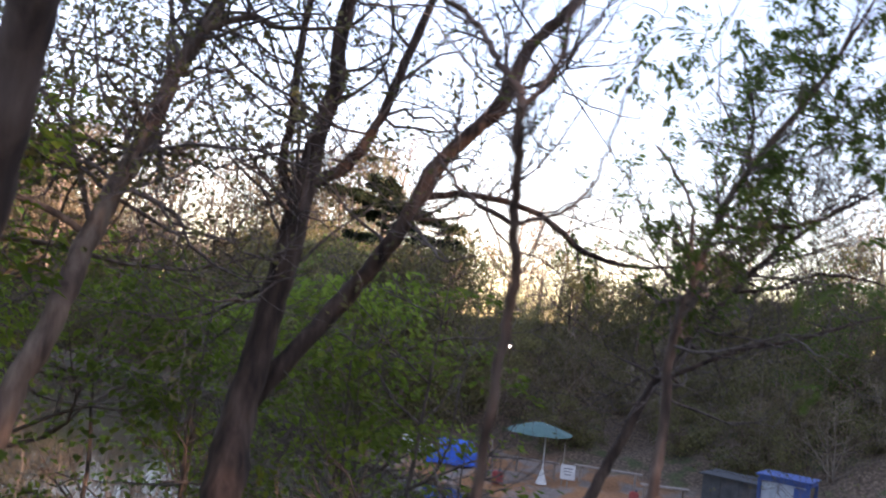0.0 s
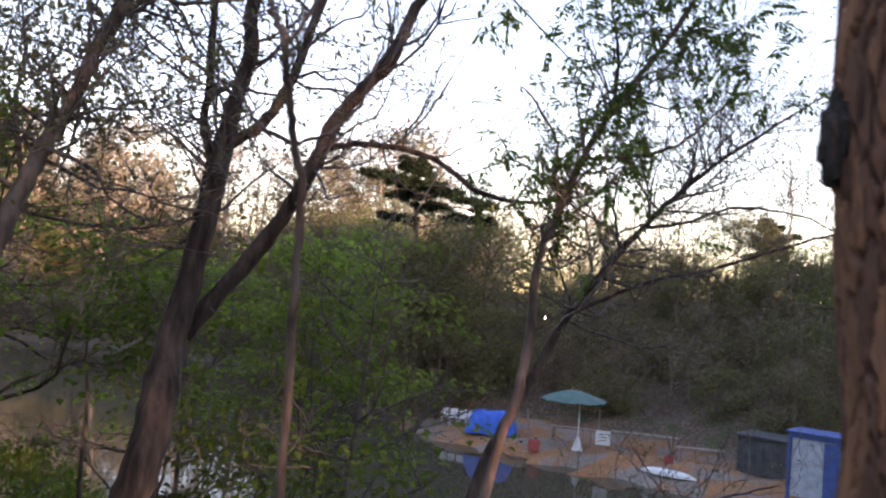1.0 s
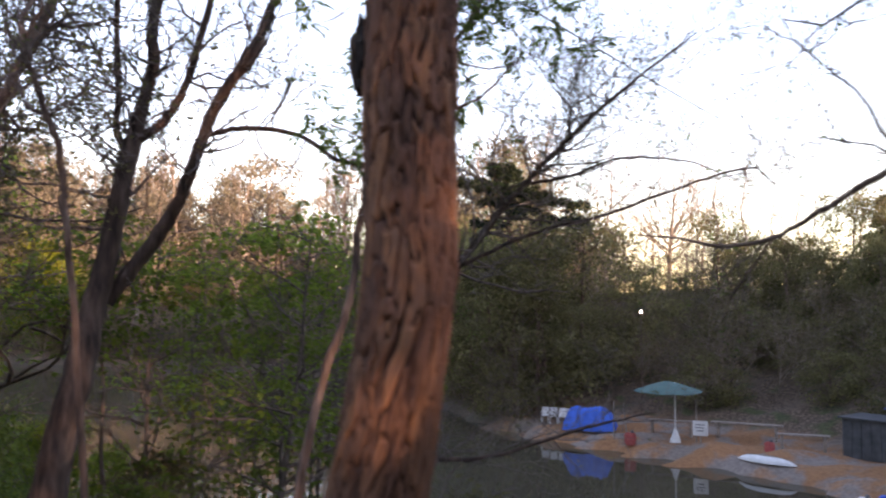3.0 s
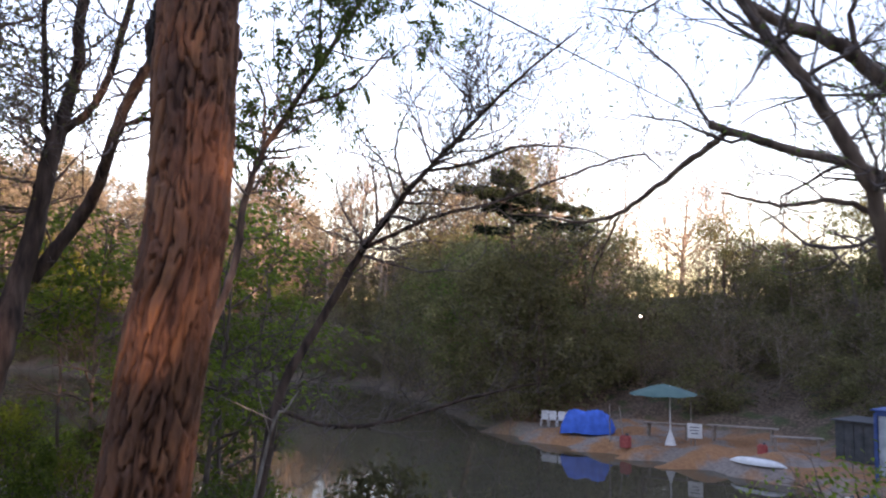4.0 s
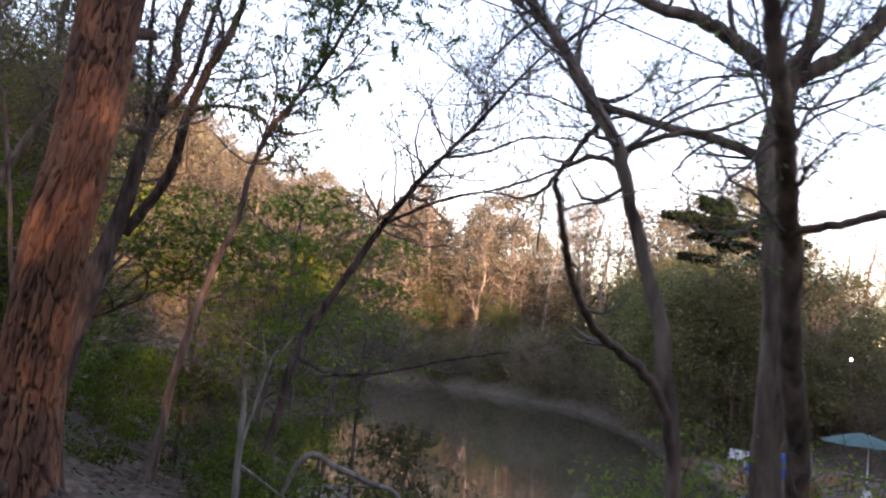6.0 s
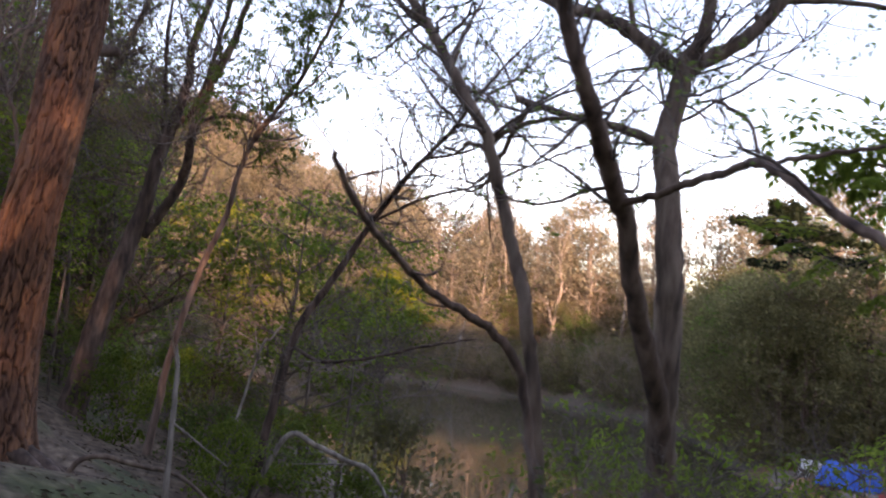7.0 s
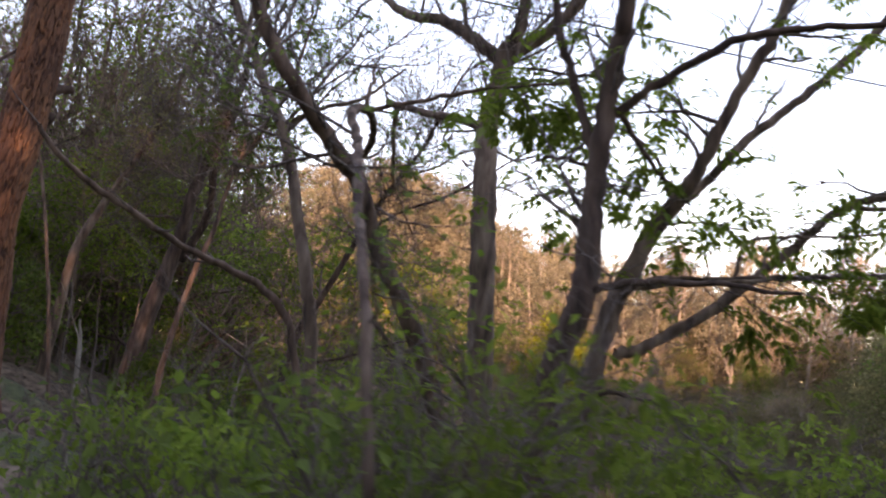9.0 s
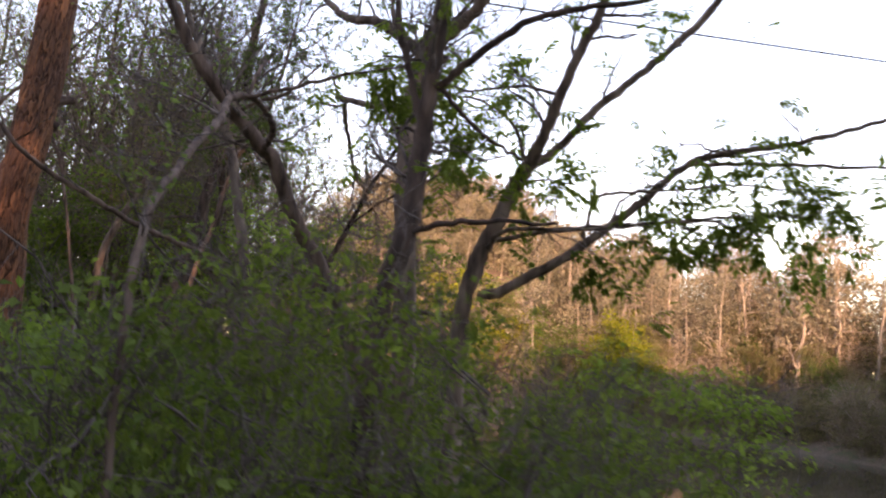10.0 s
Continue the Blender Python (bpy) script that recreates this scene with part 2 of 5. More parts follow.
def sprig(rng, leaves, p, d, size, style):
    """The leaves at the end of a twig: buds, single leaves or a drooping compound leaf."""
    if style == "bud":
        for _ in range(rng.integers(1, 4)):
            q = p + rng.normal(0, size * 0.5, 3)
            leaves.add(q, d + rng.normal(0, 0.8, 3), rng.normal(0, 1, 3), size * rng.uniform(0.7, 1.3), size * 0.55)
    elif style == "single":
        for _ in range(rng.integers(3, 7)):
            leaves.add(p + rng.normal(0, size * 0.5, 3), d + rng.normal(0, 0.7, 3) + (0, 0, -0.3), rng.normal(0, 0.5, 3) + (0, 0, 1), size * rng.uniform(0.6, 1.3), size * 0.5)
    else:
        side = np.cross(d, (0, 0, 1.0)) + rng.normal(0, 0.2, 3)
        out = d + rng.normal(0, 0.5, 3)
        for _ in range(rng.integers(1, 4)):
            out = out + rng.normal(0, 0.5, 3)
            out /= np.linalg.norm(out)
            side = np.cross(out, (0, 0, 1.0))
            n = rng.integers(3, 6)
            for i in range(n):
                q = p + out * size * 0.55 * (i + 1) - np.array([0, 0, 0.06]) * size * (i + 1) ** 2 * 0.5
                for s in (-1, 1):
                    leaves.add(q, out * 0.45 + s * side - np.array([0, 0, 0.35]), rng.normal(0, 0.25, 3) + (0, 0, 1), size * rng.uniform(0.8, 1.2), size * 0.42)
            leaves.add(p + out * size * 0.55 * n, out - np.array([0, 0, 0.3]), (0, 0, 1), size * 1.2, size * 0.45)


def twig(rng, heap, leaves, p, d, length, r, level, style, size, crook=0.3, rise=0.12, share=0.8, many=4):
    """A crooked twig with its own side twigs."""
    n = 6
    pts, d = [p], d / np.linalg.norm(d)
    for _ in range(n):
        d = d + rng.normal(0, crook, 3) * (1, 1, 0.8) + (0, 0, rise)
        d /= np.linalg.norm(d)
        pts.append(pts[-1] + d * length / n)
    pts = np.array(pts)
    if not all(clear_of_way(q) for q in pts[::3]) and pts[:, 2].min() < 8.5:
        return
    heap.add(*tube(pts, np.linspace(r, max(r * 0.3, 0.0016), n + 1), 5 if r > 0.008 else 3))
    if level > 0:
        for _ in range(rng.integers(many - 1, many + 2)):
            i = rng.integers(1, n + 1)
            way = pts[i] - pts[i - 1]
            way = way / np.linalg.norm(way) + rng.normal(0, 0.65, 3)
            twig(rng, heap, leaves, pts[i], way, length * rng.uniform(0.4, 0.7), r * 0.5, level - 1, style, size, crook, rise, share, many)
    if level <= 1 and leaves is not None:
        for i in (3, 5, 6):
            if rng.random() < share:
                sprig(rng, leaves, pts[i], pts[i] - pts[i - 1], size, style)


def tree(name, limbs, label, category, seed, bark_mat, leaf_mat=None, style="bud", size=0.035, twigs=8, reach=1.0, levels=2, share=0.8, crook=0.3, rise=0.12, many=4, starts=0.25, group=""):
    """A tree from its limbs; each limb is a name and rows of x, y, z, radius, the first one the trunk."""
    rng = np.random.default_rng(seed)
    base = limbs[0][1][0][:3]
    root = thing(name, base, label, category, group)
    off = np.array(base)
    heap, leaves = Heap(), Leaves()
    for nth, (kind, rows) in enumerate(limbs):
        line = smooth_line(rows, 6)
        pts, rad = line[:, :3].copy(), line[:, 3] * (1 + 0.07 * rng.normal(0, 1, len(line)).cumsum().clip(-1, 1))
        pts[1:] += rng.normal(0, 0.004, (len(pts) - 1, 3))
        k = 14 if rows[0][3] > 0.04 else 8
        v, q = tube(pts - off, np.maximum(rad, 0.003), k)
        lump = rng.normal(0, 0.05, len(v)) * np.repeat(rad, k)
        v += (v - np.repeat(pts - off, k, axis=0)) * (lump / np.repeat(rad, k))[:, None]
        part(kind, mesh_from(kind, v, q, bark_mat), root)
        count = twigs if nth else twigs * 1.3
        heavy = kind == "leafy_bough"
        count = 26 if heavy else count
        seen = int(round(count * np.linalg.norm(np.diff(pts, axis=0), axis=1).sum() / 1.6))
        for _ in range(seen):
            i = rng.integers(int(len(pts) * (starts if nth else max(starts, 0.45))), len(pts))
            way = pts[i] - pts[max(i - 1, 0)]
            way = way / (np.linalg.norm(way) + 1e-9) * 0.6 + rng.normal(0, 0.75, 3)
            twig(rng, heap, leaves if leaf_mat else None, pts[i] - off + off, way * (1, 1, 0.35 if heavy else 1), reach * rng.uniform(0.5, 1.2), min(rad[i] * 0.45, 0.013), 0 if heavy else levels, style, size * 1.45 if heavy else size, crook, -0.02 if heavy else rise, 0.9 if heavy else share, many)
    if heap.n:
        heap.v = [v - off for v in heap.v]
        part("twig_spray", heap.mesh("twig_spray", TWIG), root, "fine bare twigs", "stuff")
    if leaf_mat and leaves.rows:
        me = leaves.mesh("foliage", leaf_mat)
        ob = part("foliage", me, root, "", "stuff")
        me.transform(Matrix.Translation(-Vector(base)))
    return root


# ---- ground and water ----
FAR_X = np.array([-140, -90, -74, -64, -49, -37, -27, -20, -12, -8, -3.6, 2, 6, 11, 18, 30, 60])
FAR_Y = np.array([10, 27, 34, 39, 43, 45.0, 43.5, 38.5, 30.6, 28.0, 26.8, 24.4, 21.3, 17, 11, 2, -30])


def height(x, y):
    """The lie of the land, with an unseen rise added for shade; the pond's surface is at 0."""
    x, y = np.asarray(x, float), np.asarray(y, float)
    near = 3.80 - 0.06 * np.clip(x, -60, 30) - 0.346 * y
    near = np.where(near > 6, 6 + (near - 6) * 0.55, near)
    near = np.where(near > 14, 14 + (near - 14) * 0.15, near)
    away = (x - 4) * 0.906 - y * 0.423
    across = x * 0.423 + y * 0.906
    # rise added out of view to block the low sun, notched towards the pine
    shade_ridge = 14.5 - 11.7 * np.exp(-(((across - 2.1) / 3.0) ** 4)) + 5.0 * np.clip((across - 7) / 8, 0, 1)
    near = near + shade_ridge * np.exp(-(((away - 36) / 11.0) ** 2))
    near = near - 0.4 * np.exp(-(((x - 6.2) / 2.6) ** 2) - (((y + 1.1) / 1.1) ** 2))
    d = y - np.interp(x, FAR_X, FAR_Y)
    beach = np.exp(-(((x + 3.0) / 10.0) ** 4))
    flat = 0.3 + 5.5 * beach
    far = np.where(d < 0, 0.25 * d, 0.36 * np.clip(d / 0.7, 0, 1) + np.minimum(d, flat) * 0.03 + np.clip(d - flat, 0, 18) * 0.3)
    hill = 20.5 * np.exp(-(((x + 122) / 40.0) ** 2) - (((y - 36) / 40.0) ** 2))
    far = far + hill * np.clip(d / 12, 0, 1)
    return np.maximum(np.maximum(near, far), -1.6)


def spread(centre, reach, n):
    u = np.linspace(-1, 1, n)
    a = 5.2
    s = np.sinh(a * u) / math.sinh(a) * reach
    return centre + s


gx, gy = spread(0.0, 900, 421), spread(10.0, 900, 421)
X, Y = np.meshgrid(gx, gy, indexing="ij")
Z = height(X, Y)
rough_rng = np.random.default_rng(5)
for k in range(26):
    f, ph = rough_rng.uniform(0.2, 3.2, 2) * rough_rng.choice([-1, 1], 2), rough_rng.uniform(0, 6.3)
    Z = Z + 0.022 * np.sin(X * f[0] + Y * f[1] + ph)
i, j = np.meshgrid(np.arange(420), np.arange(420), indexing="ij")
a = i * 421 + j
ground_me = mesh_from("ground", np.stack([X, Y, Z], -1).reshape(-1, 3), np.stack([a, a + 421, a + 422, a + 1], -1).reshape(-1, 4), GROUND)
d = Y - np.interp(X, FAR_X, FAR_Y)
mud = np.clip(1 - np.abs(Z - 0.1) / 0.3, 0, 1)
sandy = np.clip(1.4 - np.abs((X + 0.5) / 10.0) ** 3, 0, 1) * np.clip((6.3 - d) / 1.5, 0, 1) * np.clip((d + 2) / 1, 0, 1)
col = ground_me.color_attributes.new("shore", "FLOAT_COLOR", "POINT")
col.data.foreach_set("color", np.stack([mud, sandy, 0 * mud, 0 * mud + 1], -1).astype(np.float32).ravel())
tagged(new("ground", ground_me), "brown leaf-littered bank and sandy shore round a pond", "ground", kind="structure")
wv = np.array([(-300, -300, 0), (300, -300, 0), (300, 300, 0), (-300, 300, 0)], float)
tagged(new("water", mesh_from("water", wv, [[0, 1, 2, 3]], WATER)), "still dark green pond water reflecting trees and sky", "water", kind="structure")


def on_ground(x, y, sink=0.05):
    return (x, y, float(height(x, y)) - sink)


# ---- the red pine beside the way ----
def red_pine():
    rng = np.random.default_rng(3)
    axis = smooth_line([(2.41, 1.08, 3.0, 0.245), (2.37, 1.05, 3.35, 0.215), (2.35, 1.02, 3.9, 0.197), (2.41, 1.02, 4.4, 0.186), (2.515, 1.01, 4.9, 0.173), (2.55, 1.05, 5.3, 0.17), (2.53, 1.085, 5.6, 0.17), (2.505, 1.115, 6.0, 0.175), (2.49, 1.145, 6.5, 0.174), (2.52, 1.18, 7.4, 0.16), (2.58, 1.2, 9.0, 0.1183), (2.62, 1.3, 12.0, 0.091), (2.7, 1.3, 15.0, 0.0455)], 48)
    base = Vector((2.44, 1.2, 3.0))
    root = thing("red_pine", base, "tall red pine with deeply plated orange-brown bark beside the way", "tree")
    k = 224
    rows = axis[np.argsort(axis[:, 2])]
    zs = np.concatenate([np.arange(3.0, 7.6, 0.012), np.arange(7.6, 15.0, 0.12)])
    mid = np.stack([np.interp(zs, rows[:, 2], rows[:, c]) for c in (0, 1, 2, 3)], -1)
    v, q = tube(mid[:, :3] - np.array(base), mid[:, 3], k)
    n = len(zs)
    # long lens-shaped bark plates, each with its own lift and tone, parted by deep furrows
    ang = np.arange(k) / k * 2 * np.pi
    warp = np.array([[(noise.noise((math.cos(a) * 2.2, math.sin(a) * 2.2, z * 3.2)), noise.noise((math.cos(a) * 7, math.sin(a) * 7, z * 11 + 5)), noise.noise((math.cos(a) * 16, math.sin(a) * 16, z * 20 + 9))) for a in ang] for z in zs])
    columns, tall_ = 27, 0.28
    gu = ang[None, :] / (2 * np.pi) * columns + 1.1 * warp[..., 0] + 0.5 * warp[..., 1] + 0.1 * warp[..., 2]
    gz = zs[:, None] / tall_ + 0.5 * warp[..., 0] + 0.3 * warp[..., 1]
    first, second, lift, tone = np.full((n, k), 9.0), np.full((n, k), 9.0), np.zeros((n, k)), np.zeros((n, k))
    cells = np.random.default_rng(8).random((columns, 80, 4))
    for du in (-2, -1, 0, 1, 2):
        for dz in (-2, -1, 0, 1, 2):
            cu, cz = np.floor(gu).astype(int) + du, np.floor(gz).astype(int) + dz
            c = cells[cu % columns, cz % 80]
            far_ = np.hypot(gu - cu - 0.15 - 0.7 * c[..., 0], gz - cz - 0.5 * (cu % 2) - 0.1 - 0.8 * c[..., 1])
            nearer = far_ < first
            second = np.where(nearer, first, np.minimum(second, far_))
            lift, tone = np.where(nearer, c[..., 2], lift), np.where(nearer, c[..., 3], tone)
            first = np.minimum(first, far_)
    depth = np.clip((second - first + 0.12 * warp[..., 2]) / 0.19, 0, 1)
    depth = np.clip(depth * (0.62 + 0.48 * lift) + 0.14 * warp[..., 2] + 0.08 * warp[..., 1], 0, 1.1)
    tone = 0.15 + 0.7 * tone + 0.25 * warp[..., 1] + 0.3 * warp[..., 2]
    push = (depth - 0.68) * 0.03 + rng.normal(0, 0.0012, depth.shape)
    centre = np.repeat(mid[:, :3] - np.array(base), k, axis=0)
    out = v - centre
    out /= np.linalg.norm(out, axis=1, keepdims=True)
    flare = np.clip(3.6 - zs, 0, 1)[:, None] * 0.12 * np.maximum(np.sin(ang * 5 + 1.0), -0.2)[None]
    v = v + out * (push + flare).reshape(-1, 1)
    me = mesh_from("trunk", v, q, PINE_BARK)
    for title, values in (("plate", np.clip(depth * 1.25, 0, 1)), ("tone", tone)):
        at = me.attributes.new(title, "FLOAT", "POINT")
        at.data.foreach_set("value", values.astype(np.float32).ravel())
    part("trunk", me, root)
    # branch stubs on its far side and a dark shaggy bark lump on its near side
    stub_axis = ((2.46, 1.26, 6.17), (-0.03, 0.18, 0.04)), ((2.48, 1.22, 5.93), (-0.02, 0.1, -0.02))
    for (p, d), r in zip(stub_axis, (0.04, 0.055)):
        rows = [(*p, r * 1.3), (*(np.array(p) + np.array(d) * 0.6), r), (*(np.array(p) + d), r * 0.9), (*(np.array(p) + np.array(d) * 1.06), r * 0.3)]
        line = smooth_line(rows, 5)
        sv, sq = tube(line[:, :3] - np.array(base), line[:, 3], 12)
        part("branch_stub", mesh_from("branch_stub", sv + rng.normal(0, 0.003, sv.shape), sq, BARK_DEEP), root, "broken-off branch stub")
    bm = bmesh.new()
    bmesh.ops.create_uvsphere(bm, u_segments=28, v_segments=22, radius=1.0)
    for p in bm.verts:
        c = p.co.copy()
        p.co = c * (1 + 0.28 * noise.noise(c * 2.3) + 0.14 * noise.noise(c * 6.0) + 0.08 * noise.noise(c * 14.0))
    me = bpy.data.meshes.new("burr")
    bm.to_mesh(me)
    bm.free()
    me.transform(Matrix.Translation(Vector((2.315, 1.07, 6.2)) - base) @ Matrix.Diagonal((0.048, 0.065, 0.15, 1)))
    me.materials.append(BLACK_BARK)
    part("burr", me, root, "dark shaggy burr on the bark")
    # roots that run down the worn bank
    for a, reach_, r in ((0.15, 1.1, 0.05), (0.75, 1.5, 0.06), (1.3, 1.3, 0.055), (2.0, 1.0, 0.05), (3.4, 0.9, 0.045), (5.6, 1.2, 0.05)):
        rows = []
        for u in np.linspace(0, 1, 7):
            bend = a + 0.35 * math.sin(u * 5 + a * 3)
            x, y = 2.4 + (0.14 + reach_ * u) * math.cos(bend), 1.07 + (0.14 + reach_ * u) * math.sin(bend)
            rows.append((x, y, float(height(x, y)) + 0.12 * (1 - u) ** 2 - 0.02 - 0.05 * u, r * (1.2 - 0.95 * u)))
        line = smooth_line(rows, 4)
        rv, rq = tube(line[:, :3] - np.array(base) + rng.normal(0, 0.004, (len(line), 3)), line[:, 3], 9)
        part("root", mesh_from("root", rv, rq, BARK_DEEP), root, "exposed root on the worn bank")
    # crown far overhead
    leaves, twigs = Leaves(), Heap()
    for _ in range(16):
        z = rng.uniform(10.0, 15)
        a = rng.uniform(0, 6.28)
        d = np.array([math.cos(a), math.sin(a), 0.15])
        p = np.array([2.64, 1.3, z])
        twigs.add(*tube(np.array([p, p + d * 0.9, p + d * 1.9 + np.array([0, 0, 0.2])]) - np.array(base), (0.05, 0.03, 0.012), 6))
        for _ in range(90):
            q = p + d * rng.uniform(0.7, 2.1) + rng.normal(0, 0.28, 3) * (1, 1, 0.5) - np.array(base)
            leaves.add(q, rng.normal(0, 1, 3) + (0, 0, 0.5), rng.normal(0, 1, 3), 0.14, 0.05)
    part("branches", twigs.mesh("branches", BARK_DARK), root, kind="stuff")
    part("needles", leaves.mesh("needles", NEEDLE), root, kind="stuff")


red_pine()

# ---- the trees of the near bank, each from its limbs: x, y, z, radius ----
tree("forked_tree", [
    ("trunk", [(-1.505, 2.345, 2.92, 0.16), (-1.445, 2.425, 3.62, 0.13), (-1.385, 2.495, 4.19, 0.115), (-1.335, 2.585, 4.61, 0.105), (-1.365, 2.705, 5.04, 0.105), (-1.335, 2.845, 5.68, 0.09), (-1.275, 2.885, 6.07, 0.085), (-1.285, 2.975, 6.44, 0.08), (-1.275, 3.075, 6.82, 0.062), (-1.215, 3.125, 7.19, 0.056), (-1.225, 3.125, 7.61, 0.05), (-1.085, 3.325, 8.62, 0.04), (-0.985, 3.425, 9.82, 0.015)]),
    ("limb", [(-1.385, 2.875, 5.22, 0.06), (-1.055, 3.085, 5.76, 0.058), (-0.855, 3.105, 6.04, 0.055), (-0.625, 3.055, 6.38, 0.052), (-0.515, 3.095, 6.69, 0.05), (-0.315, 3.085, 6.91, 0.047), (-0.165, 3.135, 7.1, 0.043), (-0.045, 3.225, 7.49, 0.038), (0.145, 3.205, 7.69, 0.034), (0.615, 3.325, 8.42, 0.02), (0.915, 3.425, 9.22, 0.008)]),
    ("limb", [(-1.305, 2.975, 6.37, 0.035), (-1.415, 2.945, 6.62, 0.03), (-1.385, 2.925, 6.92, 0.027), (-1.365, 2.875, 7.32, 0.024), (-1.285, 2.825, 7.92, 0.018), (-1.185, 2.825, 8.62, 0.008)]),
    ("limb", [(-1.265, 3.005, 6.52, 0.045), (-1.085, 3.125, 6.68, 0.038), (-0.935, 3.225, 7.02, 0.036), (-0.815, 3.275, 7.47, 0.032), (-0.585, 3.325, 8.22, 0.02), (-0.385, 3.425, 9.02, 0.01)]),
    ("limb", [(-0.585, 3.085, 6.52, 0.024), (-0.285, 3.225, 6.57, 0.022), (0.065, 3.425, 6.52, 0.02), (0.365, 3.525, 6.32, 0.018), (0.615, 3.625, 6.27, 0.014), (0.965, 3.725, 6.3, 0.008)]),
], "tall forked tree with dark rough bark and bare spring twigs", "tree", 11, BARK_DEEP, LEAF_DULL, "bud", 0.03, twigs=7.5, reach=0.95, share=0.2)

tree("leaning_tree", [
    ("trunk", [(-2.01, 1.34, 3.32, 0.0723), (-1.94, 1.44, 4.42, 0.0638), (-1.87, 1.54, 5.19, 0.0578), (-1.81, 1.66, 5.56, 0.0527), (-1.83, 1.84, 5.95, 0.0493), (-1.82, 2, 6.3, 0.0467), (-1.8, 2.16, 6.62, 0.045), (-1.78, 2.32, 7.03, 0.0425), (-1.7, 2.44, 7.37, 0.0408), (-1.56, 2.69, 8.32, 0.0255), (-1.46, 2.89, 9.42, 0.0085)]),
    ("limb", [(-1.76, 2.39, 7.22, 0.0238), (-1.51, 2.44, 7.34, 0.0187), (-1.21, 2.39, 7.27, 0.0153), (-0.86, 2.49, 7.32, 0.0085)]),
    ("limb", [(-1.83, 1.89, 6.02, 0.017), (-2.16, 1.79, 6.17, 0.0153), (-2.66, 1.89, 6.22, 0.0127), (-3.26, 2.09, 6.52, 0.0068)]),
    ("limb", [(-1.83, 1.9, 6.0, 0.018), (-2.4, 2.3, 6.6, 0.015), (-3.0, 2.9, 7.2, 0.011), (-3.6, 3.3, 7.6, 0.005)]),
    ("limb", [(-1.8, 2.2, 6.7, 0.016), (-2.2, 2.9, 7.2, 0.013), (-2.8, 3.6, 7.5, 0.006)]),
    ("limb", [(-1.82, 2.04, 6.37, 0.017), (-2.16, 2.29, 6.52, 0.0136), (-2.66, 2.49, 6.72, 0.0102), (-3.16, 2.79, 7.02, 0.0051)]),
], "slender leaning tree with grey bark and small early leaves", "tree", 12, BARK, LEAF_DULL, "bud", 0.045, twigs=11, reach=1.05, share=0.65, rise=0.02)

tree("slim_tree", [
    ("trunk", [(0.16, 1.6, 3.11, 0.0216), (0.28, 1.4, 4.51, 0.0192), (0.38, 1.19, 5.61, 0.0168), (0.43, 1.1, 5.98, 0.0162), (0.42, 1.02, 6.17, 0.0156), (0.43, 0.95, 6.32, 0.015), (0.43, 0.88, 6.51, 0.0144), (0.37, 0.9, 6.61, 0.012), (0.28, 1, 6.73, 0.0102), (0.17, 1.12, 6.87, 0.009), (0.01, 1.2, 7.01, 0.0072), (-0.24, 1.3, 7.41, 0.0036)]),
    ("limb", [(0.43, 0.87, 6.49, 0.0108), (0.52, 0.9, 6.63, 0.0102), (0.56, 0.9, 6.81, 0.009), (0.61, 0.95, 7.01, 0.0078), (0.71, 1, 7.41, 0.0036)]),
    ("limb", [(0.42, 1.03, 6.16, 0.0084), (0.56, 1.05, 6.21, 0.0072), (0.66, 1.1, 6.33, 0.0066), (0.7, 1.15, 6.56, 0.0054), (0.76, 1.2, 6.81, 0.003)]),
    ("limb", [(0.42, 1.03, 6.16, 0.0078), (0.3, 1, 6.21, 0.0072), (0.18, 1.05, 6.31, 0.006), (0.06, 1.1, 6.46, 0.0036)]),
], "slim crooked young tree with bare dark twigs", "tree", 13, BARK_DARK, LEAF, "bud", 0.02, twigs=5, reach=0.5, share=0.25, levels=1)

tree("leafy_tree", [
    ("trunk", [(0.67, 2.58, 3.02, 0.0425), (0.73, 2.68, 4.02, 0.0357), (0.82, 2.82, 4.78, 0.0306), (0.89, 2.88, 5.03, 0.0289), (0.92, 2.98, 5.36, 0.0255), (0.92, 3.04, 5.73, 0.0238), (0.95, 3.1, 5.98, 0.0229), (1, 3.15, 6.16, 0.0221), (1.07, 3.31, 6.46, 0.0204), (1.2, 3.46, 6.78, 0.0187), (1.39, 3.54, 7.1, 0.017), (1.61, 3.6, 7.44, 0.0153), (1.95, 3.68, 8.12, 0.0068)]),
    ("limb", [(1, 3.15, 6.16, 0.0136), (0.97, 3.18, 6.37, 0.0127), (0.95, 3.18, 6.62, 0.011), (0.75, 3.18, 6.92, 0.0068)]),
    ("limb", [(1.1, 3.34, 6.52, 0.0119), (1.35, 3.28, 6.52, 0.011), (1.65, 3.38, 6.62, 0.0093), (1.95, 3.48, 6.92, 0.0051)]),
    ("limb", [(1.25, 3.48, 6.87, 0.0119), (1.25, 3.48, 7.22, 0.0102), (1.15, 3.58, 7.62, 0.0059)]),
], "slender tree hung with clusters of fresh green leaves", "tree", 14, BARK_DARK, LEAF, "compound", 0.054, twigs=7.5, reach=0.95, share=0.25, levels=2, many=3, starts=0.35)

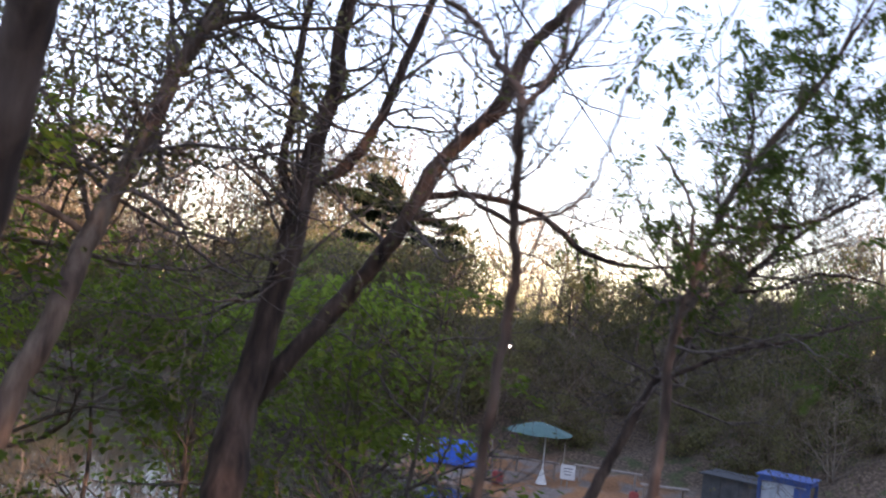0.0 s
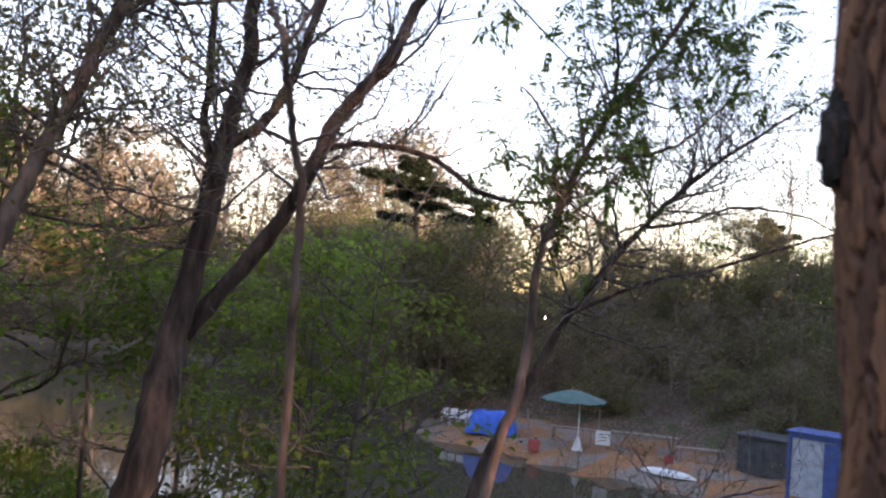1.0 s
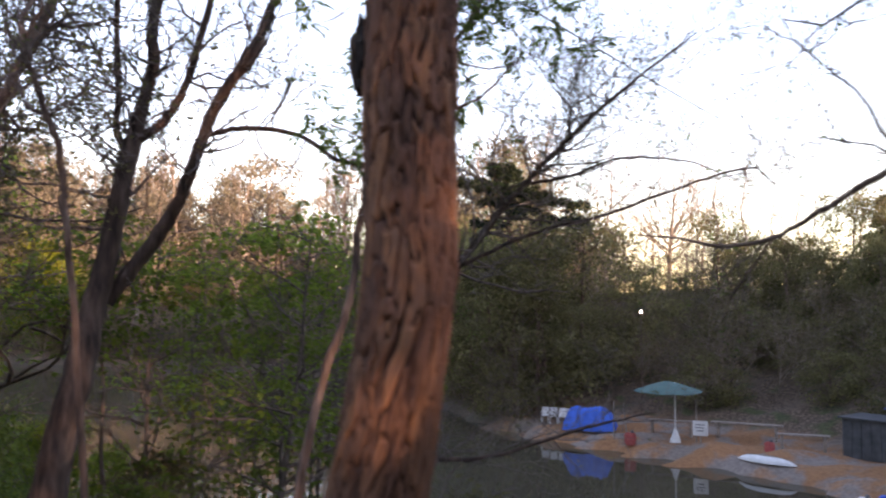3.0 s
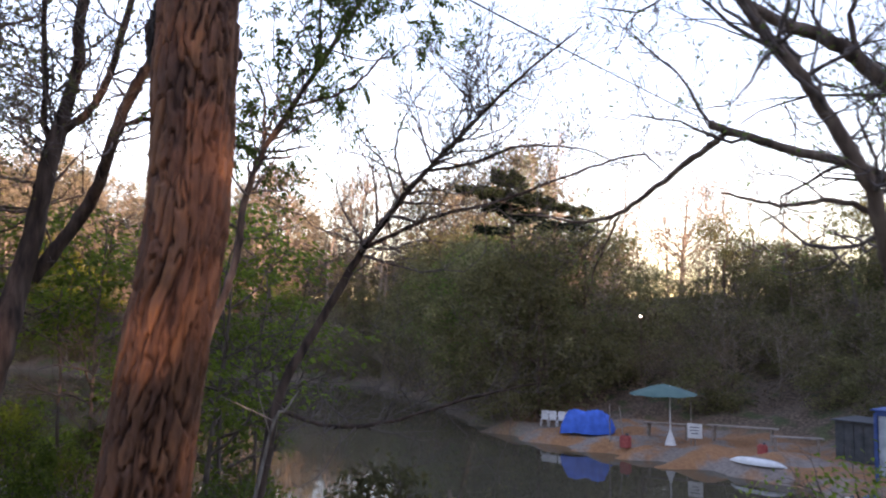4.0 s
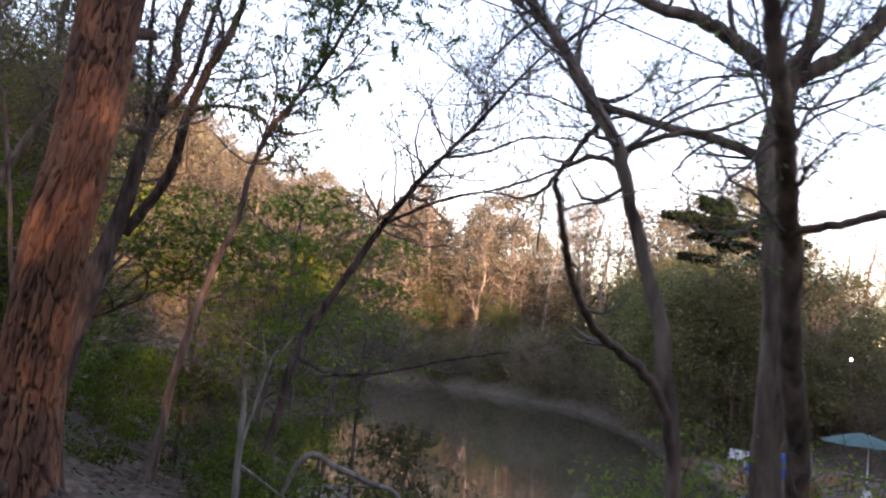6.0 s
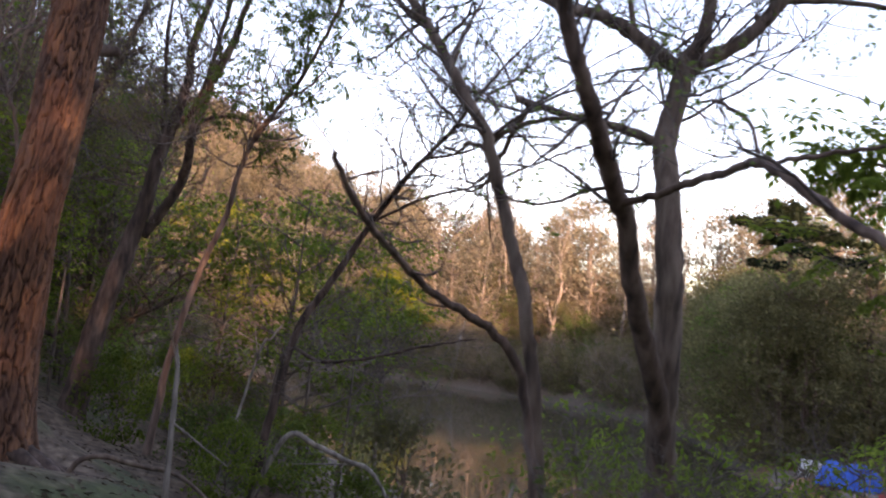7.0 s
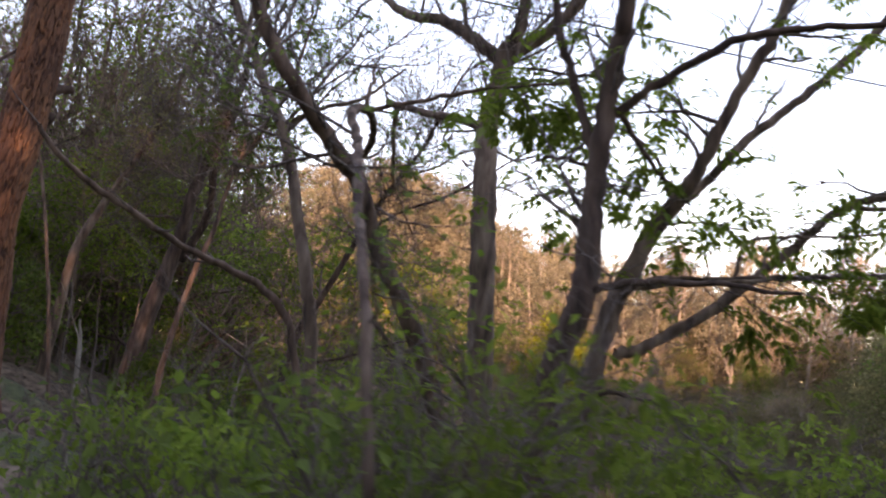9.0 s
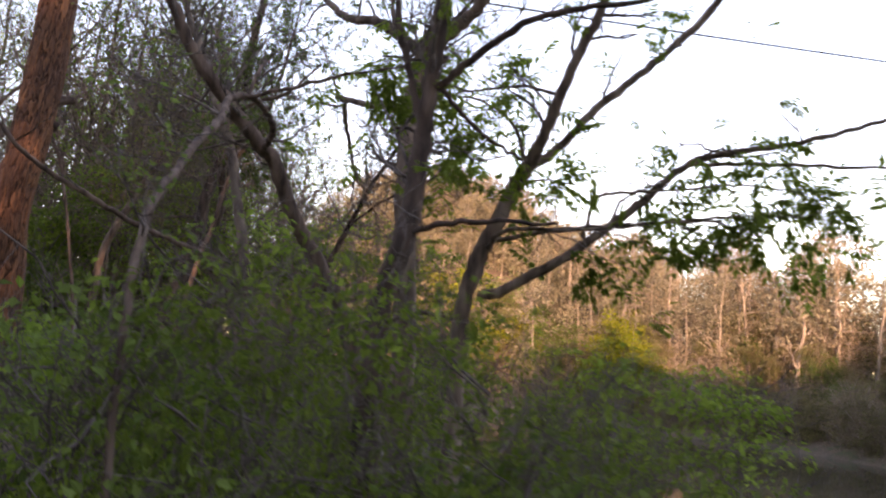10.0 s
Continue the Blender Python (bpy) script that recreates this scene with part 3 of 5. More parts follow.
tree("leaning_tree", [
    ("trunk", [(0.1, 3.95, 2.35, 0.0585), (0.2, 4, 3.25, 0.0507), (0.32, 4.15, 4.25, 0.0406), (0.48, 4.35, 4.73, 0.0374), (0.63, 4.5, 5.1, 0.0343), (0.8, 4.65, 5.5, 0.0312), (1.05, 4.8, 5.9, 0.0281), (1.3, 4.95, 6.25, 0.0242), (1.55, 5.1, 6.55, 0.0203), (1.85, 5.15, 6.83, 0.0156), (2.15, 5.15, 7.05, 0.0109), (2.7, 5.25, 7.45, 0.0047)]),
    ("limb", [(0.85, 4.67, 5.55, 0.0172), (1.3, 4.95, 5.8, 0.0156), (1.9, 5.35, 6, 0.014), (2.5, 5.65, 6.25, 0.0117), (3, 5.85, 6.4, 0.0094), (3.2, 5.95, 6.25, 0.0062)]),
    ("limb", [(1.3, 4.95, 6.25, 0.014), (1.65, 5.25, 6.35, 0.0125), (2, 5.45, 6.5, 0.0101), (2.5, 5.65, 6.47, 0.0078), (2.8, 5.85, 6.35, 0.0047)]),
    ("limb", [(0.32, 4.15, 4.1, 0.0218), (0.8, 4.2, 4, 0.0195), (1.25, 4.25, 4.03, 0.0179), (1.57, 4.51, 4.13, 0.0156), (1.96, 4.77, 4.27, 0.0125), (2.4, 5.03, 4.38, 0.0062)]),
    ("limb", [(1.15, 4.85, 6.05, 0.0117), (1.1, 4.75, 6.45, 0.0094), (1.2, 4.85, 6.85, 0.007), (1.4, 4.95, 7.15, 0.0039)]),
], "slanting tree with fanned bare branches over the pond", "tree", 15, BARK_DEEP, LEAF_DULL, "bud", 0.026, twigs=12.5, reach=1.05, share=0.35)

tree("slim_tree", [
    ("trunk", [(5.45, 3.3, 2.21, 0.045), (5.37, 3.2, 3.31, 0.041), (5.31, 3.13, 4.13, 0.037), (5.28, 3.1, 4.38, 0.036), (5.26, 3.03, 4.68, 0.036), (5.19, 2.98, 4.93, 0.035), (5.12, 2.92, 5.24, 0.034), (5.07, 2.82, 5.54, 0.033), (4.98, 2.73, 5.74, 0.032), (4.86, 2.65, 5.98, 0.03), (4.73, 2.6, 6.18, 0.028), (4.61, 2.53, 6.37, 0.026), (4.25, 2.35, 7.01, 0.018), (3.95, 2.25, 7.81, 0.007)]),
    ("limb", [(5.08, 2.85, 5.51, 0.016), (5.25, 3.05, 5.63, 0.014), (5.4, 3.25, 5.69, 0.011), (5.65, 3.45, 5.86, 0.006)]),
    ("limb", [(5.09, 2.87, 5.43, 0.014), (4.9, 2.85, 5.51, 0.012), (4.65, 2.95, 5.51, 0.01), (4.35, 3.05, 5.61, 0.006)]),
    ("limb", [(4.9, 2.67, 5.91, 0.014), (4.75, 2.85, 6.21, 0.012), (4.65, 3.05, 6.51, 0.008)]),
], "slim bowed tree with smooth grey-brown bark", "tree", 16, BARK, LEAF, "bud", 0.024, twigs=4, reach=0.75, share=0.4)

tree("forked_tree", [
    ("trunk", [(5.2, 4.46, 1.9, 0.15), (5.22, 4.38, 2.8, 0.12), (5.22, 4.34, 3.56, 0.108), (5.2, 4.34, 3.95, 0.1), (5.24, 4.29, 4.42, 0.096), (5.25, 4.26, 4.92, 0.093), (5.2, 4.25, 5.4, 0.088), (5.14, 4.27, 5.78, 0.084), (5.18, 4.31, 6.09, 0.078), (5.22, 4.33, 6.31, 0.08), (5.3, 4.38, 6.5, 0.05), (5.35, 4.4, 6.9, 0.042), (5.4, 4.4, 7.6, 0.03), (5.5, 4.4, 8.8, 0.01)]),
    ("limb", [(5.2, 4.33, 6.26, 0.05), (5.05, 4.22, 6.4, 0.048), (4.9, 4.1, 6.55, 0.044), (4.75, 4.0, 6.66, 0.04), (4.5, 3.8, 6.75, 0.034), (4.1, 3.6, 7.1, 0.024), (3.8, 3.4, 7.6, 0.01)]),
    ("limb", [(5.23, 4.34, 6.28, 0.05), (5.42, 4.5, 6.42, 0.047), (5.55, 4.65, 6.6, 0.043), (5.65, 4.75, 6.8, 0.04), (6.0, 5.0, 7.3, 0.028), (6.3, 5.2, 8.0, 0.01)]),
    ("limb", [(5.13, 4.27, 5.77, 0.036), (4.85, 4.15, 5.89, 0.034), (4.5, 4.0, 6.0, 0.031), (4.2, 3.87, 6.11, 0.028), (4.11, 3.83, 6.16, 0.025)]),
    ("limb", [(5.62, 4.7, 6.75, 0.024), (5.85, 5.0, 6.78, 0.02), (6.2, 5.3, 6.75, 0.016), (6.8, 5.6, 6.9, 0.008)]),
    ("limb", [(4.95, 4.14, 6.5, 0.02), (4.9, 4.1, 6.75, 0.018), (4.95, 4.1, 7.1, 0.014), (4.8, 4.0, 7.8, 0.006)]),
    ("limb", [(4.2, 3.88, 6.1, 0.022), (3.98, 3.95, 5.97, 0.022), (3.7, 4.06, 5.82, 0.02), (3.4, 4.18, 5.67, 0.017), (3.06, 4.29, 5.63, 0.012), (2.75, 4.36, 5.7, 0.009), (2.4, 4.42, 5.74, 0.004)]),
    ("limb", [(3.4, 4.18, 5.67, 0.009), (3.26, 4.34, 5.5, 0.008), (3.1, 4.5, 5.32, 0.007), (2.99, 4.67, 5.14, 0.004)]),
], "forked tree with grey-brown trunk and a broken side branch", "tree", 17, BARK, LEAF, "bud", 0.028, twigs=3.8, reach=1.0, share=0.3)

tree("leaning_tree", [
    ("trunk", [(5.4, 4.12, 2.1, 0.07), (5.52, 4.02, 3.3, 0.062), (5.64, 3.79, 4, 0.056), (5.7, 3.59, 4.35, 0.052), (5.77, 3.35, 4.7, 0.049), (5.83, 3.19, 5.02, 0.047), (5.87, 3.05, 5.17, 0.046), (5.96, 2.82, 5.39, 0.042), (6.02, 2.63, 5.58, 0.038), (6.04, 2.5, 5.78, 0.035), (6.05, 2.4, 5.98, 0.032), (6, 2.2, 6.5, 0.022), (5.9, 2.1, 7.2, 0.01)]),
    ("limb", [(5.87, 3.08, 5.12, 0.022), (6.05, 3.11, 5.15, 0.02), (6.25, 3.1, 5.19, 0.019), (6.5, 3.03, 5.2, 0.018), (6.72, 2.92, 5.2, 0.019), (6.91, 2.8, 5.12, 0.019), (7.15, 2.77, 4.95, 0.019), (7.4, 2.71, 4.8, 0.018), (7.65, 2.65, 4.66, 0.017), (7.89, 2.6, 4.49, 0.016), (8.23, 2.53, 4.28, 0.015), (8.45, 2.5, 4.0, 0.014), (8.6, 2.5, 3.5, 0.014), (8.65, 2.5, 2.4, 0.015)]),
    ("limb", [(6.78, 2.9, 5.18, 0.011), (6.84, 3.15, 5.26, 0.01), (7.0, 3.4, 5.33, 0.009), (7.2, 3.7, 5.36, 0.005)]),
    ("limb", [(6.76, 2.9, 5.18, 0.01), (6.68, 2.95, 5.36, 0.009), (6.5, 3.0, 5.5, 0.008), (6.3, 3.06, 5.57, 0.004)]),
], "leaning dark stem growing beside a forked tree", "tree", 18, BARK_DARK, LEAF, "bud", 0.03, twigs=3.5, reach=0.7, share=0.5, starts=0.45)

tree("dead_branch", [
    ("branch", [(5.5, 3.3, 2.2, 0.03), (5.4, 3.1, 3.6, 0.026), (5.37, 2.98, 4.2, 0.024), (5.35, 2.8, 4.42, 0.023), (5.36, 2.57, 4.52, 0.022), (5.43, 2.28, 4.61, 0.021), (5.55, 2.0, 4.74, 0.02), (5.69, 1.76, 4.84, 0.018), (5.79, 1.6, 4.95, 0.016), (5.83, 1.5, 5.06, 0.014)]),
], "crooked dead branch leaning up from the bank", "branch", 19, BARK_DARK, twigs=2, reach=0.4, levels=0)

tree("dark_tree", [
    ("trunk", [(7.35, 3.55, 2.0, 0.1), (7.38, 3.58, 3.0, 0.075), (7.4, 3.6, 3.89, 0.062), (7.42, 3.62, 4.11, 0.06), (7.48, 3.67, 4.34, 0.06), (7.46, 3.71, 4.48, 0.058), (7.42, 3.74, 4.73, 0.053), (7.41, 3.76, 4.97, 0.05), (7.44, 3.77, 5.24, 0.046), (7.47, 3.79, 5.49, 0.043), (7.51, 3.79, 5.68, 0.041), (7.55, 3.8, 6.6, 0.032), (7.6, 3.8, 8.0, 0.012)]),
    ("limb", [(7.41, 3.75, 4.95, 0.022), (7.34, 3.7, 5.2, 0.021), (7.28, 3.66, 5.42, 0.02), (7.22, 3.62, 5.62, 0.019), (7.1, 3.6, 6.3, 0.01)]),
    ("limb", [(7.45, 3.8, 5.17, 0.024), (7.55, 3.9, 5.28, 0.021), (7.68, 4.02, 5.38, 0.02), (7.8, 4.15, 5.48, 0.018), (7.95, 4.3, 5.5, 0.016), (8.2, 4.6, 5.52, 0.013), (8.5, 4.9, 5.56, 0.006)]),
    ("limb", [(7.47, 3.68, 4.4, 0.018), (7.6, 3.8, 4.44, 0.015), (7.8, 4.0, 4.45, 0.012), (8.1, 4.2, 4.42, 0.006)]),
    ("limb", [(7.46, 3.8, 5.2, 0.013), (7.4, 4.0, 5.05, 0.011), (7.3, 4.2, 4.98, 0.01), (7.1, 4.5, 4.95, 0.006)]),
    ("leafy_bough", [(7.42, 3.75, 4.75, 0.012), (7.36, 3.82, 4.9, 0.01), (7.18, 3.72, 5.03, 0.008), (7.0, 3.65, 5.02, 0.005)]),
    ("leafy_bough", [(7.44, 3.78, 5.3, 0.012), (7.39, 3.87, 5.38, 0.01), (7.13, 3.76, 5.44, 0.008), (6.89, 3.63, 5.52, 0.005)]),
    ("limb", [(7.42, 3.62, 3.95, 0.012), (7.6, 3.75, 4.0, 0.01), (7.8, 3.85, 3.98, 0.006)]),
], "dark-barked tree with fresh compound leaves on thin limbs", "tree", 20, BARK_DEEP, LEAF_BUSH, "compound", 0.048, twigs=2.2, reach=0.65, share=0.22, levels=1)

tree("twin_limbed_tree", [
    ("trunk", [(6.8, 4.2, 2.0, 0.07), (6.72, 4.25, 3.2, 0.06), (6.69, 4.28, 4.08, 0.052), (6.68, 4.35, 4.39, 0.05), (6.69, 4.43, 4.58, 0.048), (6.78, 4.52, 4.85, 0.046), (6.9, 4.57, 5.01, 0.042), (7.02, 4.6, 5.15, 0.033), (7.15, 4.66, 5.43, 0.03), (7.29, 4.72, 5.7, 0.028), (7.37, 4.78, 5.9, 0.026), (7.6, 4.9, 6.8, 0.012)]),
    ("limb", [(6.86, 4.56, 4.98, 0.034), (6.86, 4.78, 5.15, 0.03), (6.95, 4.98, 5.41, 0.028), (7.03, 5.22, 5.64, 0.026), (7.1, 5.45, 5.88, 0.024), (7.23, 5.63, 6.12, 0.022), (7.5, 6.0, 6.8, 0.01)]),
    ("limb", [(6.75, 4.35, 4.2, 0.035), (6.8, 4.5, 4.25, 0.034), (6.87, 4.84, 4.47, 0.032), (6.91, 5.12, 4.69, 0.03), (6.96, 5.36, 4.91, 0.028), (7.07, 5.58, 5.12, 0.024), (7.25, 5.8, 5.19, 0.02), (7.5, 6.05, 5.22, 0.017), (7.75, 6.3, 5.3, 0.014), (8.0, 6.6, 5.4, 0.006)]),
    ("limb", [(7.07, 5.58, 5.11, 0.016), (7.25, 5.85, 5.12, 0.014), (7.5, 6.2, 5.1, 0.012), (7.9, 6.6, 5.05, 0.006)]),
    ("leafy_bough", [(6.72, 4.4, 4.5, 0.016), (6.93, 4.45, 4.59, 0.014), (7.08, 4.75, 4.6, 0.012), (7.18, 5.13, 4.66, 0.01), (7.37, 5.42, 4.7, 0.008), (7.48, 5.72, 4.74, 0.006), (7.66, 5.95, 4.73, 0.004)]),
    ("leafy_bough", [(6.9, 4.95, 4.6, 0.014), (6.94, 5.03, 4.86, 0.01), (7.01, 5.34, 4.92, 0.009), (7.29, 5.74, 4.96, 0.007), (7.48, 5.99, 4.92, 0.005)]),
    ("leafy_bough", [(6.88, 4.57, 5.0, 0.012), (6.75, 4.5, 5.3, 0.01), (6.5, 4.35, 5.5, 0.008), (6.2, 4.15, 5.58, 0.005)]),
    ("limb", [(6.75, 4.45, 4.55, 0.015), (6.95, 4.75, 4.62, 0.013), (7.2, 5.1, 4.66, 0.011), (7.5, 5.5, 4.68, 0.006)]),
], "tree with two straight bare limbs and low leafy boughs", "tree", 21, BARK, LEAF_BUSH, "compound", 0.05, twigs=2.5, reach=0.6, share=0.22, levels=1, rise=0.02)

tree("bank_tree", [
    ("trunk", [(-1.0, 0.1, 3.7, 0.085), (-0.82, 0.06, 5.0, 0.07), (-0.65, 0.01, 5.85, 0.062), (-0.57, -0.01, 6.26, 0.06), (-0.51, -0.05, 6.53, 0.058), (-0.35, -0.15, 7.3, 0.05), (-0.2, -0.2, 8.6, 0.035), (-0.1, -0.2, 10.5, 0.012)]),
    ("limb", [(-0.5, -0.05, 6.6, 0.03), (-0.6, 0.4, 7.2, 0.022), (-0.8, 1.0, 8.0, 0.012), (-1.0, 1.4, 9.0, 0.005)]),
], "leaning tree with rough brown bark beside the way", "tree", 23, BARK_DEEP, LEAF_DULL, "bud", 0.03, twigs=3, reach=0.8, share=0.3, starts=0.6)

# ---- the cable across the bank ----
def cable():
    ts = np.linspace(0, 1, 60)
    a, b = np.array((-2.15, -8.0, 9.63)), np.array((-0.74, 50.0, 13.22))
    pts = a + (b - a) * ts[:, None] - np.array((0, 0, 0.41)) * (4 * ts * (1 - ts))[:, None]
    v, q = tube(pts, np.full(60, 0.018), 8)
    tagged(new("cable", mesh_from("cable", v, q, BLACK)), "thin black overhead cable sagging over the bank", "cable")


cable()


# ---- copies of plants ----
def crown_mesh(seed, h, spread_, count, size, mat, clumps=26, low=0.25, folded=False, slim=0.7):
    """A crown of many small leaves in uneven clumps, about a trunk of height h."""
    rng = np.random.default_rng(seed)
    leaves = Leaves()
    for c in range(clumps):
        u = rng.uniform(low, 1.0)
        wide = spread_ * (math.sin(math.pi * min(0.98, (u - low) / (1 - low) * 0.8 + 0.15)) ** 0.7)
        a = rng.uniform(0, 6.283)
        rr = wide * math.sqrt(rng.random())
        mid = np.array([rr * math.cos(a), rr * math.sin(a), h * u])
        s = spread_ * rng.uniform(0.18, 0.4)
        for _ in range(count // clumps):
            d = rng.normal(0, 1, 3)
            d *= s * rng.random() ** 0.4 / np.linalg.norm(d)
            leaves.add(mid + d * (1, 1, 0.65), rng.normal(0, 1, 3), rng.normal(0, 0.4, 3) + (0, 0, 1), size * rng.uniform(0.6, 1.4), size * slim)
    return leaves.mesh("crown", mat, folded)


def bough_mesh(seed, h, spread_, r, count, mat, low=0.3, up=0.7, levels=2):
    """A trunk with its boughs and twigs."""
    rng = np.random.default_rng(seed)
    heap = Heap()
    lean = rng.normal(0, 0.04, 2)
    line = smooth_line([(lean[0] * h * s + rng.normal(0, 0.012 * h) * s, lean[1] * h * s + rng.normal(0, 0.012 * h) * s, h * s - 0.15 * (s == 0), r * (1 - 0.88 * s)) for s in np.linspace(0, 1, 7)], 4)
    heap.add(*tube(line[:, :3], line[:, 3], 8))

    def grow(p, d, length, rr, level):
        pts, d = [p], d / np.linalg.norm(d)
        n = 4 if level else 3
        for _ in range(n):
            d = d + rng.normal(0, 0.25, 3) + (0, 0, 0.1)
            d /= np.linalg.norm(d)
            pts.append(pts[-1] + d * length / n)
        heap.add(*tube(np.array(pts), np.linspace(rr, rr * 0.35, n + 1), 4 if level else 3))
        if level:
            for _ in range(4):
                k = rng.integers(1, n + 1)
                grow(pts[k], (pts[k] - pts[k - 1]) / length * n + rng.normal(0, 0.6, 3), length * rng.uniform(0.45, 0.7), rr * 0.5, level - 1)

    for _ in range(count):
        k = rng.integers(int(low * len(line)), len(line))
        a = rng.uniform(0, 6.283)
        u = line[k, 2] / h
        grow(line[k, :3], np.array([math.cos(a), math.sin(a), up]), spread_ * (1.25 - 0.7 * u) * rng.uniform(0.7, 1.2), line[k, 3] * 0.5 + 0.006, levels)
    return heap.mesh("trunk", mat)


def plant(name, label, category, group, trunk_me, crown_me=None, crown_name="crown"):
    e = thing(name, (0, 0, -500), label, category, group)
    part("trunk" if category == "tree" else "stem", trunk_me, e)
    if crown_me:
        part(crown_name, crown_me, e, kind="stuff")
    return e


def scatter(kinds, places, seed, sink=0.1):
    """Copies of the kinds at the places: x, y, size."""
    rng = np.random.default_rng(seed)
    for x, y, s in places:
        e = kinds[rng.integers(len(kinds))]
        c = copy_thing(e, Matrix.Identity(4))
        c.matrix_basis = Matrix.LocRotScale((x, y, float(height(x, y)) - sink), Euler((rng.normal(0, 0.03), rng.normal(0, 0.03), rng.uniform(0, 6.283))), Vector((s * rng.uniform(0.88, 1.12), s * rng.uniform(0.88, 1.12), s)))


def drop(kinds):
    for e in kinds:
        for o in (*e.children_recursive, e):
            bpy.data.objects.remove(o)


# tall bare trees of the lit hill and the far skyline
bare = [plant("bare_tree", "tall bare tree with golden spring buds on the far hill", "tree", "far trees", bough_mesh(100 + i, 10, 2.6, 0.15, 11, FAR_BARK, 0.22, 0.9, 1), crown_mesh(110 + i, 10, 2.8, 1900 if i < 2 else 1300, 0.23 if i < 2 else 0.12, LEAF_GOLD if i < 2 else LEAF_BROWN, 90, 0.12), "bud") for i in range(4)]
green = [plant("green_tree", "bushy tree in fresh green leaf on the far shore and in the unseen sun screen", "tree", "far green trees", bough_mesh(120 + i, 5, 1.8, 0.09, 9, BARK_DARK, 0.15, 0.8, 1), crown_mesh(130 + i, 5.4, 2.4, 5200, 0.12, (LEAF, LEAF_DULL, LEAF_DULL)[i], 46, 0.06)) for i in range(3)]
brown = [plant("thicket", "brown leafless thicket of thin stems on the shore", "shrub", "far thickets", bough_mesh(140 + i, 2.8, 1.5, 0.035, 13, FAR_BARK, 0.05, 0.8, 1), crown_mesh(150 + i, 2.9, 1.7, 800, 0.09, (LEAF_DULL, LEAF_BROWN, LEAF_BROWN)[i], 60, 0.05), "bud") for i in range(3)]
bush = [plant("bush", "rounded dull green bush on the far bank", "shrub", "far bushes", bough_mesh(125, 3.0, 1.7, 0.06, 9, BARK_DARK, 0.05, 0.8, 1), crown_mesh(135, 3.2, 2.0, 1800, 0.16, LEAF_DULL, 46, 0.04))]
yellow = [plant("yellow_tree", "tree in bright yellow-green leaf at the water", "tree", "yellow trees", bough_mesh(160, 6, 2.0, 0.1, 9, FAR_BARK, 0.1, 0.7, 1), crown_mesh(161, 6.2, 2.4, 3600, 0.18, LEAF_YELLOW, 42, 0.03))]

rng = np.random.default_rng(77)


def band(x0, x1, d0, d1, n, s0, s1):
    """Places along the far shore, d metres back from the water."""
    out = []
    for k in range(n):
        x = x0 + (x1 - x0) * (k + rng.uniform(0, 1)) / n
        out.append((x, float(np.interp(x, FAR_X, FAR_Y)) + rng.uniform(d0, d1), rng.uniform(s0, s1)))
    return out


hill = []
while len(hill) < 190:
    x, y = rng.uniform(-118, -56), rng.uniform(14, 84)
    if y - np.interp(x, FAR_X, FAR_Y) > 3:
        hill.append((x, y, rng.uniform(0.8, 1.25)))
scatter(bare[:2], hill, 1)


def far_wood():
    """The wood that covers the back of the hill, too far off to tell its trees apart."""
    wood = np.random.default_rng(71)
    kinds = [(bough_mesh(103 + i, 10, 2.6, 0.15, 8, FAR_BARK, 0.25, 0.9, 0), crown_mesh(113 + i, 10, 2.9, 800, 0.36, LEAF_GOLD, 70, 0.1)) for i in range(2)]
    arrays = []
    for pair in kinds:
        for me in pair:
            v, q = np.zeros(len(me.vertices) * 3), np.zeros(len(me.loops), int)
            me.vertices.foreach_get("co", v)
            me.loops.foreach_get("vertex_index", q)
            arrays.append((v.reshape(-1, 3), q.reshape(-1, 4)))
    stems, buds = Heap(), Heap()
    while stems.n == 0 or len(stems.v) < 330:
        x, y = wood.uniform(-165, -100), wood.uniform(-10, 95)
        if y - np.interp(x, FAR_X, FAR_Y) < 4:
            continue
        a, k, size = wood.uniform(0, 6.283), 2 * wood.integers(2), wood.uniform(0.8, 1.25)
        turn = np.array([[math.cos(a), -math.sin(a), 0], [math.sin(a), math.cos(a), 0], [0, 0, 1]])
        at = np.array((x, y, float(height(x, y)) - 0.2))
        for heap, (v, q) in ((stems, arrays[k]), (buds, arrays[k + 1])):
            heap.add(v @ turn.T * size + at, q)
    e = thing("far_wood", (0, 0, 0), "golden-budded spring wood covering the far hill", "wood", kind="stuff")
    part("stems", stems.mesh("stems", FAR_BARK), e, kind="stuff")
    part("buds", buds.mesh("buds", LEAF_GOLD, False), e, kind="stuff")


far_wood()
scatter(bare[1:], band(-66, -18, 8, 30, 66, 0.95, 1.35), 2)
scatter(bare[2:], band(-20, 30, 16, 34, 34, 0.5, 0.85), 3)
scatter(green, band(-25, -8.5, 1.8, 7, 15, 1.2, 1.6), 4)
scatter(green[:2], [(-10.8, 31.4, 1.3), (-12.4, 32.4, 1.4), (-14.4, 34.4, 1.4), (-9.6, 31.2, 1.15)], 31)
scatter(bush, band(-62, -13, 13, 24, 42, 1.0, 1.7), 32)
scatter(green, band(-62, -26, 4, 14, 16, 0.55, 0.95), 5)
scatter(green, band(-8, 30, 10, 26, 14, 0.7, 1.15), 6)
scatter(brown, band(-76, -12, 0.3, 4, 66, 0.9, 1.5), 7)
scatter(brown, band(-13, 26, 6.2, 11, 18, 0.7, 1.1), 8)
scatter(brown, band(-13, 28, 11, 24, 24, 1.0, 1.5), 11)
